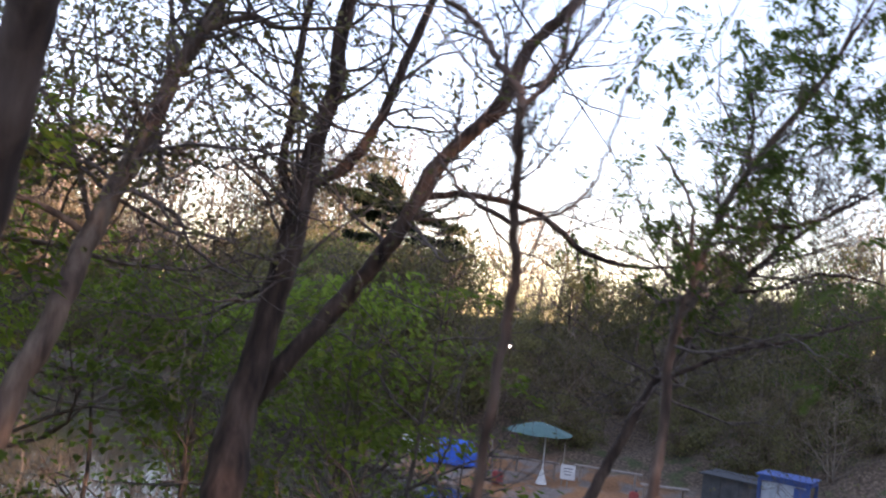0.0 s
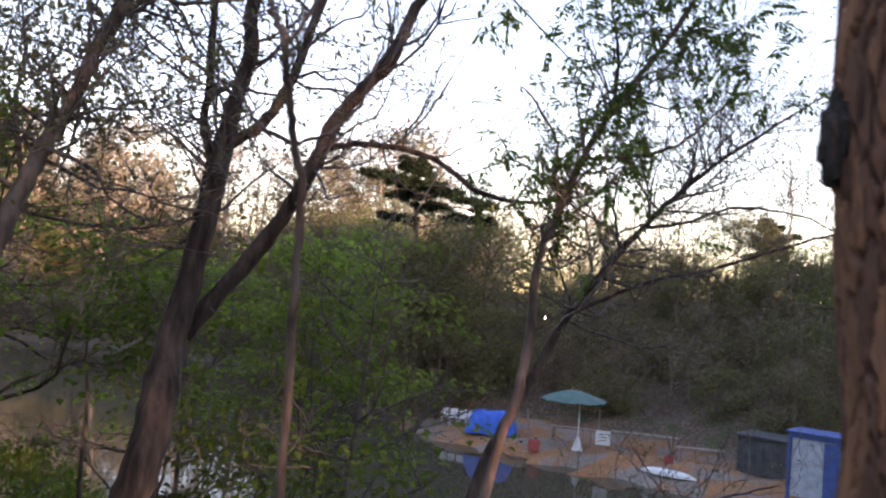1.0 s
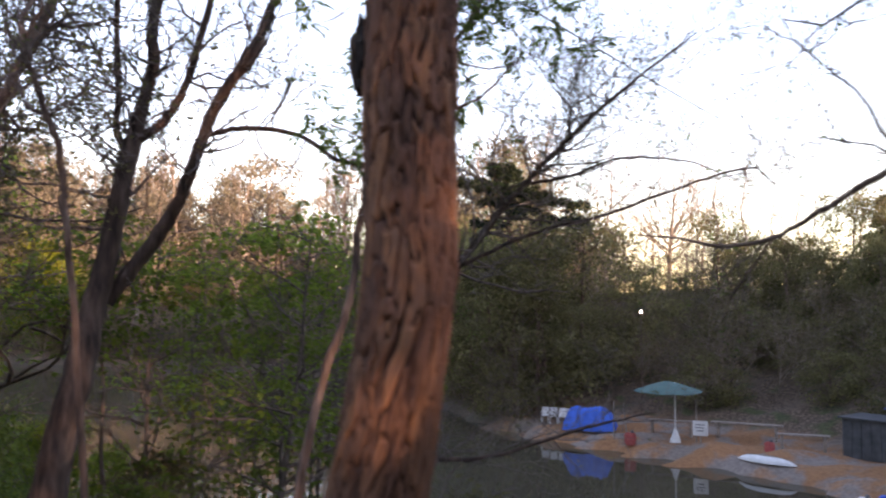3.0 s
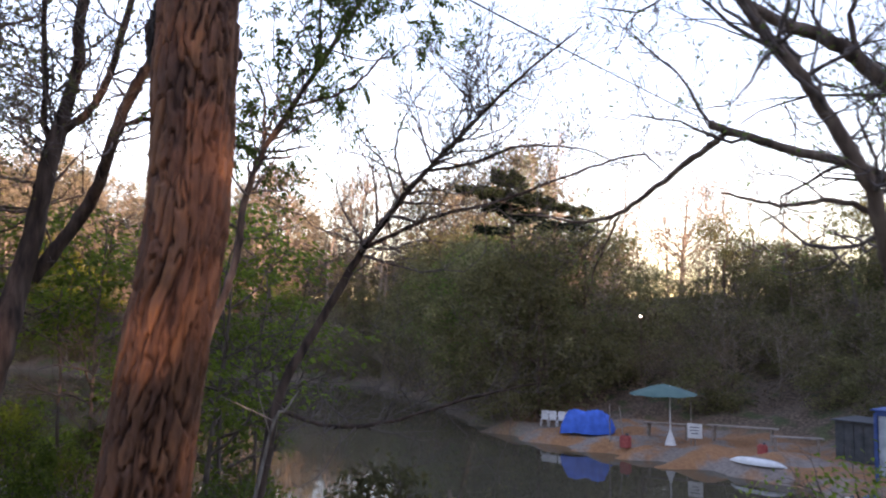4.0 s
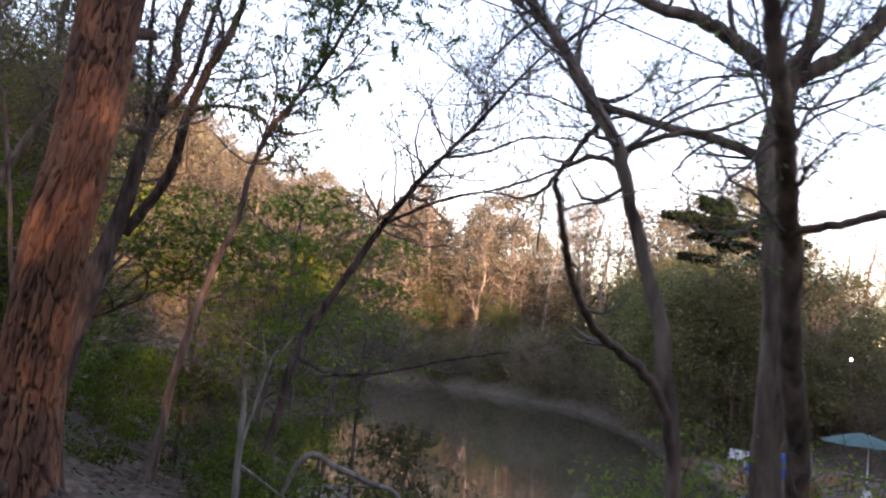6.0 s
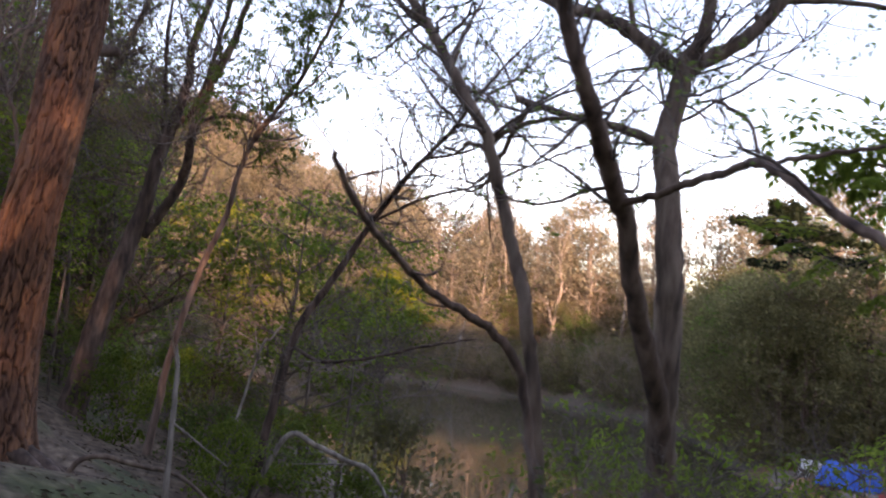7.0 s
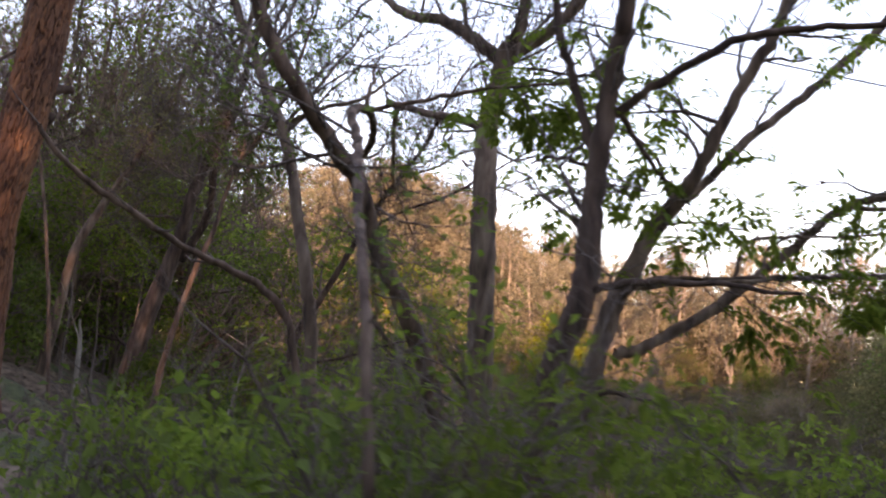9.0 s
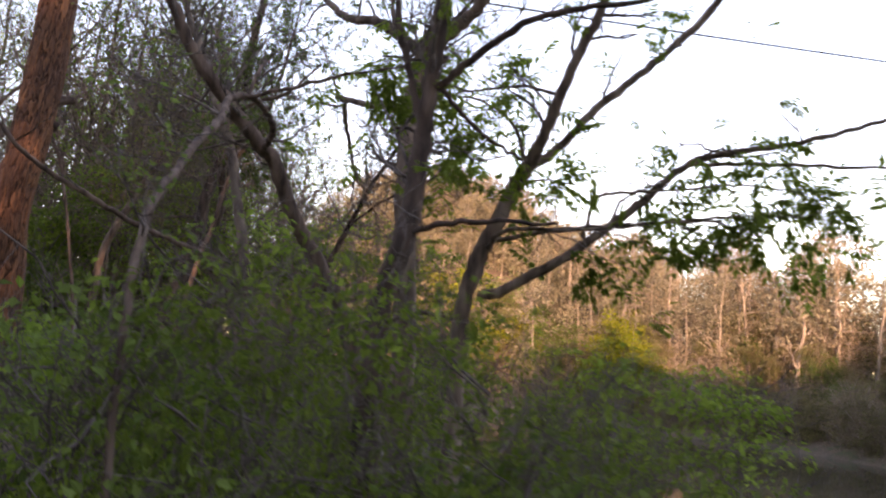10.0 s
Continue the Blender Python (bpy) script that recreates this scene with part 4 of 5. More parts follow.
scatter(brown[1:], band(-66, -10, 10, 30, 60, 1.3, 2.0), 13)
scatter(brown, band(-9, 16, 21, 25, 22, 0.9, 1.3), 24)
scatter(bush, band(-7, 14, 19, 24.5, 24, 0.7, 1.25), 25)
scatter(bush, band(-4, 14, 8, 18, 16, 0.35, 0.65), 26)
scatter(brown, band(-8, 14, 7.5, 23, 30, 0.6, 1.1), 29)
scatter(brown, band(-92, -50, 0.5, 10, 40, 0.9, 1.6), 27)
scatter(bush, band(-92, -46, 1, 10, 22, 0.7, 1.2), 28)
scatter(bush, band(-10, 20, 6.5, 20, 60, 0.45, 0.85), 51)
scatter(brown, band(-10, 20, 6.5, 20, 60, 0.6, 1.0), 52)
scatter(green, band(2, 22, 14, 24, 14, 0.6, 0.9), 53)
scatter(bush, band(-46, -12, 1.5, 12, 50, 0.6, 1.1), 54)
spreading = [plant("bare_tree", "rounded bare tree standing alone above the bank", "tree", "far trees", bough_mesh(128, 9, 4.6, 0.2, 26, FAR_BARK, 0.25, 0.8, 2), crown_mesh(138, 9, 4.2, 700, 0.1, LEAF_BROWN, 80, 0.3), "bud")]
scatter(spreading, [(-12, 62, 1.0), (9, 46, 0.75)], 30)
scatter(yellow, [(-57.5, 43.2, 1.25), (-60.5, 43.0, 1.45)], 9)
scatter(yellow, band(-100, -62, 2, 9, 6, 1.0, 1.5), 10)
scatter(green[:2], band(-100, -56, 2, 10, 16, 1.0, 1.6), 55)
scatter(brown, band(-32, -9.5, 0.3, 3, 34, 0.6, 1.1), 56)
scatter(bush, band(-62, -25, 0.4, 5, 26, 0.5, 0.9), 57)
pale = [plant("pale_tree", "tall slender tree in pale new leaf behind the far shore", "tree", "far trees", bough_mesh(129, 10, 2.0, 0.15, 16, FAR_BARK, 0.25, 1.2, 1), crown_mesh(139, 10.2, 1.9, 2600, 0.13, LEAF_PALE, 80, 0.3))]
scatter(pale, [(-16.0, 43.5, 1.12), (-17.6, 44.5, 0.95)], 16)

# unseen trees added in the low gap of the eastern rise, dimming the sun
sun_screen = []
for row, (away, shift) in enumerate(((20.0, 0.0), (23.0, 0.8), (26.0, 0.2), (29.0, 1.0))):
    for k in range(4):
        for side in (-1, 1):
            out = 2.1 + side * (shift + 1.6 + 2.6 * k)
            sun_screen.append((0.906 * (away + 3.62) + 0.423 * out, -0.423 * (away + 3.62) + 0.906 * out, 1.75))
scatter(green[:2], sun_screen, 58)

# shrubs of the near bank
shrubs = []
for i in range(4):
    shrubs.append(plant("shrub", "low leafy shrub on the bank", "shrub", "bank shrubs", bough_mesh(170 + i, 1.3, 0.75, 0.016, 16, TWIG, 0.05, 0.9, 1), crown_mesh(180 + i, 1.45, 0.8, (2100, 1300, 1800, 1100)[i], 0.075, (LEAF_BUSH, LEAF, LEAF_BUSH, LEAF_DULL)[i], 60, 0.08, True), "leaves"))
near_shrubs = [(6.9, 4.7, 1.0), (7.4, 5.0, 0.8), (6.6, 5.7, 0.8), (7.3, 6.1, 0.7), (8.0, 5.6, 0.6), (7.2, 7.3, 0.9), (5.9, 6.9, 1.0), (6.1, 4.9, 1.0), (5.6, 5.2, 0.9), (5.0, 6.4, 1.0), (8.6, 7.2, 0.7), (9.4, 8.0, 0.8),
               (1.4, 4.6, 0.6), (2.4, 5.6, 0.6), (0.5, 5.6, 1.1), (1.1, 3.2, 0.55), (-0.3, 4.2, 0.75), (-1.2, 5.2, 0.82), (-2.4, 4.4, 0.88), (-3.4, 5.4, 0.88), (-4.6, 4.8, 0.95), (-5.5, 6.4, 0.88), (-0.6, 2.6, 0.68), (3.4, 6.4, 0.8), (-6.5, 5.2, 0.95), (-7.5, 6.7, 0.88), (-3.3, 3.0, 0.88), (-5, 3.2, 0.95), (0.3, 3.3, 0.6), (-8.5, 5.0, 1.5), (-10, 7.0, 1.5), (-12, 5.5, 1.6)]
scatter(shrubs, near_shrubs, 12, 0.05)
thin = [plant("shrub", "sparse thin-stemmed shrub in fresh leaf", "shrub", "sparse shrubs", bough_mesh(174 + i, 1.3, 0.6, 0.011, 9, TWIG, 0.05, 1.1), crown_mesh(184 + i, 1.4, 0.75, 1050, 0.055, (LEAF_SOFT, LEAF)[i], 60, 0.08, True, 0.55), "leaves") for i in range(2)]
scatter(thin, [(6.0, 2.7, 0.95), (6.6, 3.1, 0.85), (5.6, 3.5, 0.8), (6.3, 3.9, 0.9),
               (7.9, 2.3, 0.98), (7.4, 2.0, 0.86), (7.0, 2.2, 0.86), (6.6, 1.9, 0.8), (7.5, 2.7, 0.95), (8.3, 2.4, 1.05), (7.0, 3.0, 0.95), (6.4, 2.6, 0.88), (8.9, 3.9, 1.15), (9.2, 4.6, 1.05)], 22, 0.05)
tall = [plant("tall_shrub", "tall loose shrub of thin upright shoots in leaf", "shrub", "tall shrubs", bough_mesh(176 + i, 1.9, 0.8, 0.012, 12, TWIG, 0.05, 1.3), crown_mesh(186 + i, 2.0, 0.85, 1400, 0.05, (LEAF_SOFT, LEAF_BUSH)[i], 90, 0.08, True, 0.5), "leaves") for i in range(2)]
scatter(tall, [(8.2, 3.0, 1.0), (7.85, 3.35, 0.98), (8.5, 3.6, 0.96), (8.5, 4.2, 0.98), (8.0, 2.75, 0.85), (8.75, 2.75, 0.85),
               (4.8, 4.1, 1.0), (5.0, 4.95, 1.1), (4.3, 4.8, 0.95), (5.75, 4.75, 1.0), (5.3, 5.6, 1.1), (6.3, 5.3, 1.0), (6.0, 3.3, 0.8), (7.9, 5.0, 0.8), (8.3, 6.2, 0.8), (7.5, 7.0, 0.9), (6.6, 7.4, 1.0), (9.2, 6.6, 0.7)], 23, 0.05)

# young maples with leaves in flat layers
def layered_mesh(seed, h, spread_, count, size, mat, low=0.35):
    rng = np.random.default_rng(seed)
    leaves = Leaves()
    for _ in range(15):
        u = rng.uniform(low, 1.0)
        a, rr = rng.uniform(0, 6.283), spread_ * (1.15 - 0.75 * u) * rng.uniform(0.2, 1.0)
        mid = np.array([rr * math.cos(a), rr * math.sin(a), h * u])
        wide = spread_ * rng.uniform(0.3, 0.55)
        for _ in range(count // 15):
            b_, r_ = rng.uniform(0, 6.283), wide * math.sqrt(rng.random())
            p = mid + (r_ * math.cos(b_), r_ * math.sin(b_) * 0.8, rng.normal(0, 0.05) - 0.12 * (r_ / wide) ** 2)
            leaves.add(p, (math.cos(b_), math.sin(b_), -0.25) + rng.normal(0, 0.4, 3), rng.normal(0, 0.25, 3) + (0, 0, 1), size * rng.uniform(0.6, 1.3), size * 0.75)
    return leaves.mesh("foliage", mat, True)


high_maples = [plant("maple", "young maple with a flat layered crown of fresh green leaves", "tree", "young maples", bough_mesh(203 + i, 4.0, 1.3, 0.03, 12, TWIG, 0.55, 0.25), layered_mesh(208 + i, 4.1, 1.45, 1000, 0.085, (LEAF_SOFT, LEAF_BUSH)[i], 0.62), "foliage") for i in range(2)]
scatter(high_maples, [(-3.5, 2.5, 0.95), (-4.5, 3.3, 1.0), (-5.6, 3.0, 1.05), (-2.3, 1.6, 0.85), (-4.0, 5.0, 1.0), (-2.0, 6.2, 1.05), (-6.6, 2.2, 1.1), (-2.8, 2.0, 0.65)], 65)
maples = [plant("maple", "young maple with fresh green leaves in flat layers", "tree", "young maples", bough_mesh(200 + i, 4.0, 1.2, 0.035, 14, TWIG, 0.25, 0.35), layered_mesh(205 + i, 4.1, 1.35, 1100, 0.085, (LEAF_SOFT, LEAF_BUSH)[i]), "foliage") for i in range(2)]
scatter(maples, [(-1.1, 4.5, 0.98), (-1.7, 5.4, 1.05), (-2.6, 7.2, 1.12), (-4.6, 2.9, 1.15), (-4.2, 7.6, 1.0), (5.9, 6.9, 0.75), (6.1, 5.3, 0.62), (5.4, 6.1, 0.66), (6.8, 6.2, 0.66), (-2.7, 4.4, 0.95), (-3.6, 6.0, 1.0)], 18)

# the wood along the near bank to the west
bank = [plant("bank_tree", "thin bank tree with a haze of brown twigs", "tree", "bank trees", bough_mesh(190 + i, 8, 2.2, 0.1, 30, BARK, 0.1, 0.8, 2), crown_mesh(195 + i, 8, 2.1, 2600, 0.06, (LEAF_DULL, LEAF_SOFT, LEAF)[i], 70, 0.15), "leaves") for i in range(3)]
bank_places = [(-6.0, 0.3, 0.95), (-5.4, 3.4, 0.85), (-7.0, 1.5, 0.9), (-8.5, 4.5, 1.0), (-10.5, 2.0, 1.1), (-12.5, 5.5, 1.0), (-14.5, 3.0, 1.2), (-17.0, 6.5, 1.1), (-19.5, 3.5, 1.2), (-22.5, 7.0, 1.2), (-26.0, 4.0, 1.3), (-9.0, -0.8, 1.1), (-13.0, -0.5, 1.2), (-18, 0.5, 1.3), (-24, 0.0, 1.3), (-30, 6.5, 1.3), (-34, 2, 1.4), (-40, 8, 1.4), (-46, 5, 1.4), (-54, 9, 1.4), (-12, -3, 1.1), (-16, -5, 1.2), (-20, -3, 1.2), (-25, -5, 1.3), (-30, -2, 1.3), (-36, -5, 1.4), (-44, -2, 1.4), (-52, -4, 1.5)]
scatter(bank, bank_places, 14)
leafy_bank = [plant("bank_tree", "slender bank tree veiled in small dull green leaves", "tree", "leafy bank trees", bough_mesh(193 + i, 7, 2.0, 0.07, 20, BARK, 0.1, 0.7, 2), crown_mesh(198 + i, 7.2, 2.3, 2500, 0.08, (LEAF_SOFT, LEAF_DULL)[i], 110, 0.08), "leaves") for i in range(2)]
west = np.random.default_rng(62)
leafy_places, shrub_places = [], []
for places, count, near_, far_, low_, high_ in ((leafy_places, 11, 8.5, 18.0, 0.75, 1.15), (shrub_places, 14, 4.5, 15.0, 0.8, 1.5)):
    for k in range(count):
        out, turn = near_ + (far_ - near_) * (k + west.random()) / count, radians(west.uniform(7, 24))
        places.append((3.6 - out * math.cos(turn), -1.6 + out * math.sin(turn), west.uniform(low_, high_)))
scatter(leafy_bank, leafy_places, 63)
scatter(shrubs, shrub_places, 64, 0.05)
scatter(brown, [(-11, -4, 1.2), (-13, -1.5, 1.1), (-15, 1.0, 1.2), (-17, -2.5, 1.3), (-19, -6, 1.4), (-21, 1.5, 1.3), (-23, -2, 1.5), (-26, -6, 1.6), (-28, 1, 1.5), (-31, -4, 1.6), (-34, -1, 1.6), (-38, -7, 1.8), (-42, 2, 1.7), (-46, -4, 1.8), (-9, 2.5, 1.0), (-11, 4.0, 1.1), (-17, 4.5, 1.2), (-24, 5.0, 1.3), (-30, 4.0, 1.4), (-36, 5.5, 1.5)], 19)
for kinds in (bush, pale, spreading, bare, green, brown, yellow, shrubs, bank, leafy_bank, high_maples, maples, thin, tall):
    drop(kinds)


# ---- the landing place on the far shore ----
def box_bm(sx, sy, sz, at=(0, 0, 0), turn=0.0, bevel=0.01):
    bm = bmesh.new()
    bmesh.ops.create_cube(bm, size=1.0, matrix=Matrix.LocRotScale(at, Euler((0, 0, turn)), (sx, sy, sz)))
    if bevel:
        bmesh.ops.bevel(bm, geom=bm.edges[:], offset=bevel, segments=2, affect="EDGES")
    return bm


def part_bm(name, bm, mat, parent, label=""):
    me = bpy.data.meshes.new(name)
    bm.to_mesh(me)
    bm.free()
    me.materials.append(mat)
    return part(name, me, parent, label)


def rod(a, b, r, mat, name, parent, k=8):
    v, q = tube(np.array([a, (np.array(a) + b) / 2, b]), (r, r, r), k)
    return part(name, mesh_from(name, v, q, mat), parent)


def plastic_chair(x, y, turn):
    e = thing("plastic_chair", on_ground(x, y, 0.0), "white plastic garden chair beside a blue tarpaulin", "chair", "white chairs")
    part_bm("seat", box_bm(0.42, 0.42, 0.04, (0, 0, 0.42)), WHITE, e)
    back = box_bm(0.42, 0.04, 0.44, (0, 0.21, 0.66))
    part_bm("backrest", back, WHITE, e)
    for sx in (-1, 1):
        part_bm("armrest", box_bm(0.04, 0.4, 0.03, (sx * 0.22, 0, 0.62), 0, 0.006), WHITE, e)
        for sy in (-1, 1):
            rod((sx * 0.2, sy * 0.19, 0), (sx * 0.18, sy * 0.17, 0.41), 0.018, WHITE, "leg", e)
    e.rotation_euler, e.scale = (0, 0, turn), (0.7, 0.7, 0.7)


for k in range(4):
    plastic_chair(-8.75 + 0.38 * k, 29.9 - 0.05 * k, 0.25 + 0.1 * (k % 2))


def tarp_heap():
    """A heap of goods under a draped blue sheet."""
    rng = np.random.default_rng(9)
    n = 40
    u, w = np.meshgrid(np.linspace(-1, 1, n), np.linspace(-1, 1, n), indexing="ij")
    r = np.maximum(np.abs(u), np.abs(w))
    z = 0.9 * np.clip((1 - r) / 0.28, 0, 1) ** 0.6 * (1 - 0.12 * u**2 - 0.18 * w)
    z += 0.05 * np.sin(7 * u + 3 * w) * (r < 0.9) + 0.035 * np.sin(13 * w - 5 * u) + 0.02 * np.sin(29 * u + 17 * w)
    fold = 1 + 0.022 * np.sin(np.arctan2(w, u) * 17 + 2 * u)
    v = np.stack([u * 0.95 * fold, w * 0.66 * fold, 0.86 * np.maximum(z, 0) + 0.01], -1).reshape(-1, 3)
    i, j = np.meshgrid(np.arange(n - 1), np.arange(n - 1), indexing="ij")
    a = i * n + j
    q = np.stack([a, a + n, a + n + 1, a + 1], -1).reshape(-1, 4)
    e = thing("tarpaulin_heap", on_ground(-6.62, 29.2, 0.0), "bright blue tarpaulin draped over a heap on the shore", "tarpaulin")
    part("sheet", mesh_from("sheet", v, q, BLUE), e)
    e.rotation_euler = (0, 0, 0.2)


tarp_heap()


def parasol():
    x, y = -3.46, 28.0
    e = thing("parasol", on_ground(x, y, 0.0), "faded green parasol on a white pole with a cone base", "parasol")
    g = 0.0
    rod((0.35, 0, g), (0.35, 0, 2.06), 0.025, WHITE, "pole", e)
    bm = bmesh.new()
    bmesh.ops.create_cone(bm, segments=20, radius1=0.2, radius2=0.03, depth=0.5, cap_ends=True, matrix=Matrix.Translation((0.35, 0, 0.25)))
    part_bm("base", bm, WHITE, e, "white cone-shaped base")
    # the canopy is eight sagging panels
    n, k = 7, 32
    ang = np.arange(k) / k * 2 * np.pi
    rr = np.linspace(0.02, 1, n)
    scal = 1 - 0.07 * (0.5 + 0.5 * np.cos(ang * 8))
    rad = rr[:, None] * 1.18 * scal[None]
    z = 2.1 - 0.34 * rr[:, None] ** 1.3 - 0.04 * rr[:, None] * (0.5 + 0.5 * np.cos(ang * 8))[None]
    v = np.stack([rad * np.cos(ang), rad * np.sin(ang), np.broadcast_to(z, rad.shape)], -1).reshape(-1, 3)
    v[:, 0] += 0.35 * 0.3
    me = mesh_from("canopy", np.concatenate([v, v - (0, 0, 0.015)]), np.concatenate([ring_quads(n, k), ring_quads(n, k)[:, ::-1] + n * k]), TEAL)
    part("canopy", me, e)
    for s in range(8):
        a = s * math.pi / 4
        rod((0.2, 0, 2.04), (0.1 + 1.1 * math.cos(a), 1.1 * math.sin(a), 1.71), 0.008, WHITE, "rib", e, 5)


parasol()


def post(x, y, h, mat, label, lean=0.0):
    e = thing("post", on_ground(x, y, 0.1), label, "post")
    rod((0, 0, 0), (lean, 0, h + 0.1), 0.025, mat, "shaft", e)


post(-5.27, 27.88, 1.35, PLANK, "thin pale wooden post on the sand")
post(-4.89, 28.26, 1.2, PLANK, "thin leaning wooden post on the sand", -0.15)
post(-2.43, 28.16, 1.5, PLANK, "thin pale wooden post on the sand")


def sign_board():
    e = thing("sign_board", on_ground(-2.20, 27.78, 0.05), "small white board on a short post", "sign")
    rod((0, 0, 0), (0, 0, 0.5), 0.025, PLANK, "post", e)
    part_bm("board", box_bm(0.5, 0.03, 0.5, (0, -0.04, 0.62)), WHITE, e)
    for k in range(3):
        part_bm("text_bar", box_bm(0.32 - 0.05 * k, 0.006, 0.03, (0, -0.058, 0.74 - 0.1 * k), 0, 0), GREY, e)


sign_board()


def bench(x, y, turn, length=1.5):
    e = thing("bench", on_ground(x, y, 0.0), "rough bench of pale weathered planks", "bench")
    for k in (-1, 1):
        part_bm("plank", box_bm(length, 0.16, 0.04, (0, 0.09 * k, 0.55)), PLANK, e)
        part_bm("leg", box_bm(0.08, 0.3, 0.53, (k * length * 0.4, 0, 0.265)), PLANK, e)
    e.rotation_euler = (0, 0, turn)


bench(-3.52, 29.11, 0.1, 1.7)
bench(-0.97, 29.39, 0.05, 2.4)
bench(1.02, 27.88, 0.2, 1.6)


def boat(x, y, turn):
    """An upturned pale skiff."""
    e = thing("boat", on_ground(x, y, 0.02), "upturned white skiff lying on the sand", "boat")
    n, k = 24, 12
    t = np.linspace(-1, 1, n)
    a = np.linspace(0, math.pi, k)
    w = 0.3 * (1 - np.abs(t) ** 2.6) + 0.01
    h = 0.17 * (1 - np.abs(t) ** 4) + 0.01
    v = np.stack([np.broadcast_to(t[:, None] * 0.95, (n, k)), w[:, None] * np.cos(a), h[:, None] * np.sin(a) ** 0.7], -1).reshape(-1, 3)
    i, j = np.meshgrid(np.arange(n - 1), np.arange(k - 1), indexing="ij")
    b = i * k + j
    q = np.stack([b, b + 1, b + k + 1, b + k], -1).reshape(-1, 4)
    part("hull", mesh_from("hull", v, q, WHITE), e)
    line = np.stack([t * 0.92, 0 * t, h + 0.005], -1)
    kv, kq = tube(line, np.full(n, 0.018), 6)
    part("keel", mesh_from("keel", kv, kq, PLANK), e)
    e.rotation_euler = (0, 0, turn)


boat(0.17, 25.99, -0.32)


def shed(x, y, turn, sx, sy, h, label):
    e = thing("shed", on_ground(x, y, 0.05), label, "shed")
    n = 7
    for k in range(n):
        part_bm("wall_panel", box_bm(sx / n - 0.01, 0.03, h, (-sx / 2 + sx * (k + 0.5) / n, -sy / 2, h / 2), 0, 0.004), DARK_SHEET, e)
    part_bm("back_wall", box_bm(sx, 0.04, h, (0, sy / 2, h / 2), 0, 0), DARK_SHEET, e)
    for s in (-1, 1):
        part_bm("side_wall", box_bm(0.04, sy - 0.08, h, (s * (sx / 2 - 0.02), 0, h / 2), 0, 0), DARK_SHEET, e)
    roof = box_bm(sx + 0.2, sy + 0.25, 0.05, (0, 0, h + 0.04))
    part_bm("roof", roof, DARK_SHEET, e)
    e.rotation_euler = (0, 0, turn)


shed(3.4, 27.9, -0.4, 2.1, 1.3, 1.2, "low dark grey sheet-metal shed beside the landing")
shed(6.40, 22.21, -0.6, 2.6, 1.4, 0.9, "low grey shed at the end of the shore")


def booth():
    e = thing("booth", on_ground(4.35, 24.5, 0.05), "blue-framed booth hung with cloudy plastic film", "booth")
    w, d, h = 1.3, 1.0, 1.95
    for sx in (-1, 1):
        for sy in (-1, 1):
            part_bm("post", box_bm(0.09, 0.09, h, (sx * w / 2, sy * d / 2, h / 2), 0, 0.01), BLUE_FADED, e)
    for s in (-1, 1):
        part_bm("beam", box_bm(w, 0.1, 0.12, (0, s * d / 2, h), 0, 0.01), BLUE_FADED, e)
        part_bm("beam", box_bm(0.1, d - 0.12, 0.12, (s * w / 2, 0, h), 0, 0.01), BLUE_FADED, e)
    part_bm("film", box_bm(w - 0.12, 0.015, h - 0.3, (0, -d / 2 + 0.01, h / 2 + 0.1), 0, 0), FILM, e, "cloudy plastic film")
    part_bm("flap", box_bm(0.34, 0.03, h - 0.2, (w / 2 - 0.2, -d / 2 - 0.03, h / 2), 0, 0.01), BLUE_FADED, e, "blue cloth flap")
    part_bm("roof", box_bm(w + 0.2, d + 0.2, 0.05, (0, 0, h + 0.09), 0, 0.01), BLUE_FADED, e)
    e.rotation_euler = (0, 0, -0.35)


booth()


def jug(x, y, mat, label, s=1.0):
    e = thing("canister", on_ground(x, y, 0.0), label, "canister")
    part_bm("body", box_bm(0.3 * s, 0.22 * s, 0.36 * s, (0, 0, 0.18 * s), 0, 0.04), mat, e)
    bm = bmesh.new()
    bmesh.ops.create_cone(bm, segments=12, radius1=0.05 * s, radius2=0.045 * s, depth=0.07 * s, cap_ends=True, matrix=Matrix.Translation((0.06, 0, 0.39 * s)))
    part_bm("cap", bm, GREY, e)


jug(3.00, 22.87, WHITE, "white plastic canister on the sand", 1.2)
jug(3.52, 22.78, BLUE, "blue plastic canister on the sand", 1.3)
jug(-4.56, 27.50, RED, "faded red bundle on the sand", 1.2)
jug(0.07, 27.31, RED, "faded orange-red canister on the sand", 1.0)


def street_lamp():
    x, y = -5.6, 32.6
    e = thing("street_lamp", on_ground(x, y, 0.1), "thin pole with a small lit white lamp in the wood", "lamp")
    h = 4.85 - e.location[2]
    rod((0, 0, 0), (0, 0, h - 0.1), 0.018, BARK_DARK, "pole", e)
    bm = bmesh.new()
    bmesh.ops.create_uvsphere(bm, u_segments=12, v_segments=8, radius=0.045, matrix=Matrix.Translation((0, -0.05, h)) @ Matrix.Diagonal((0.8, 0.8, 1.2, 1)))
    part_bm("bulb", bm, LAMP, e, "lit white lamp")
    part_bm("hood", box_bm(0.2, 0.2, 0.03, (0, -0.05, h + 0.13), 0, 0.005), GREY, e)


street_lamp()


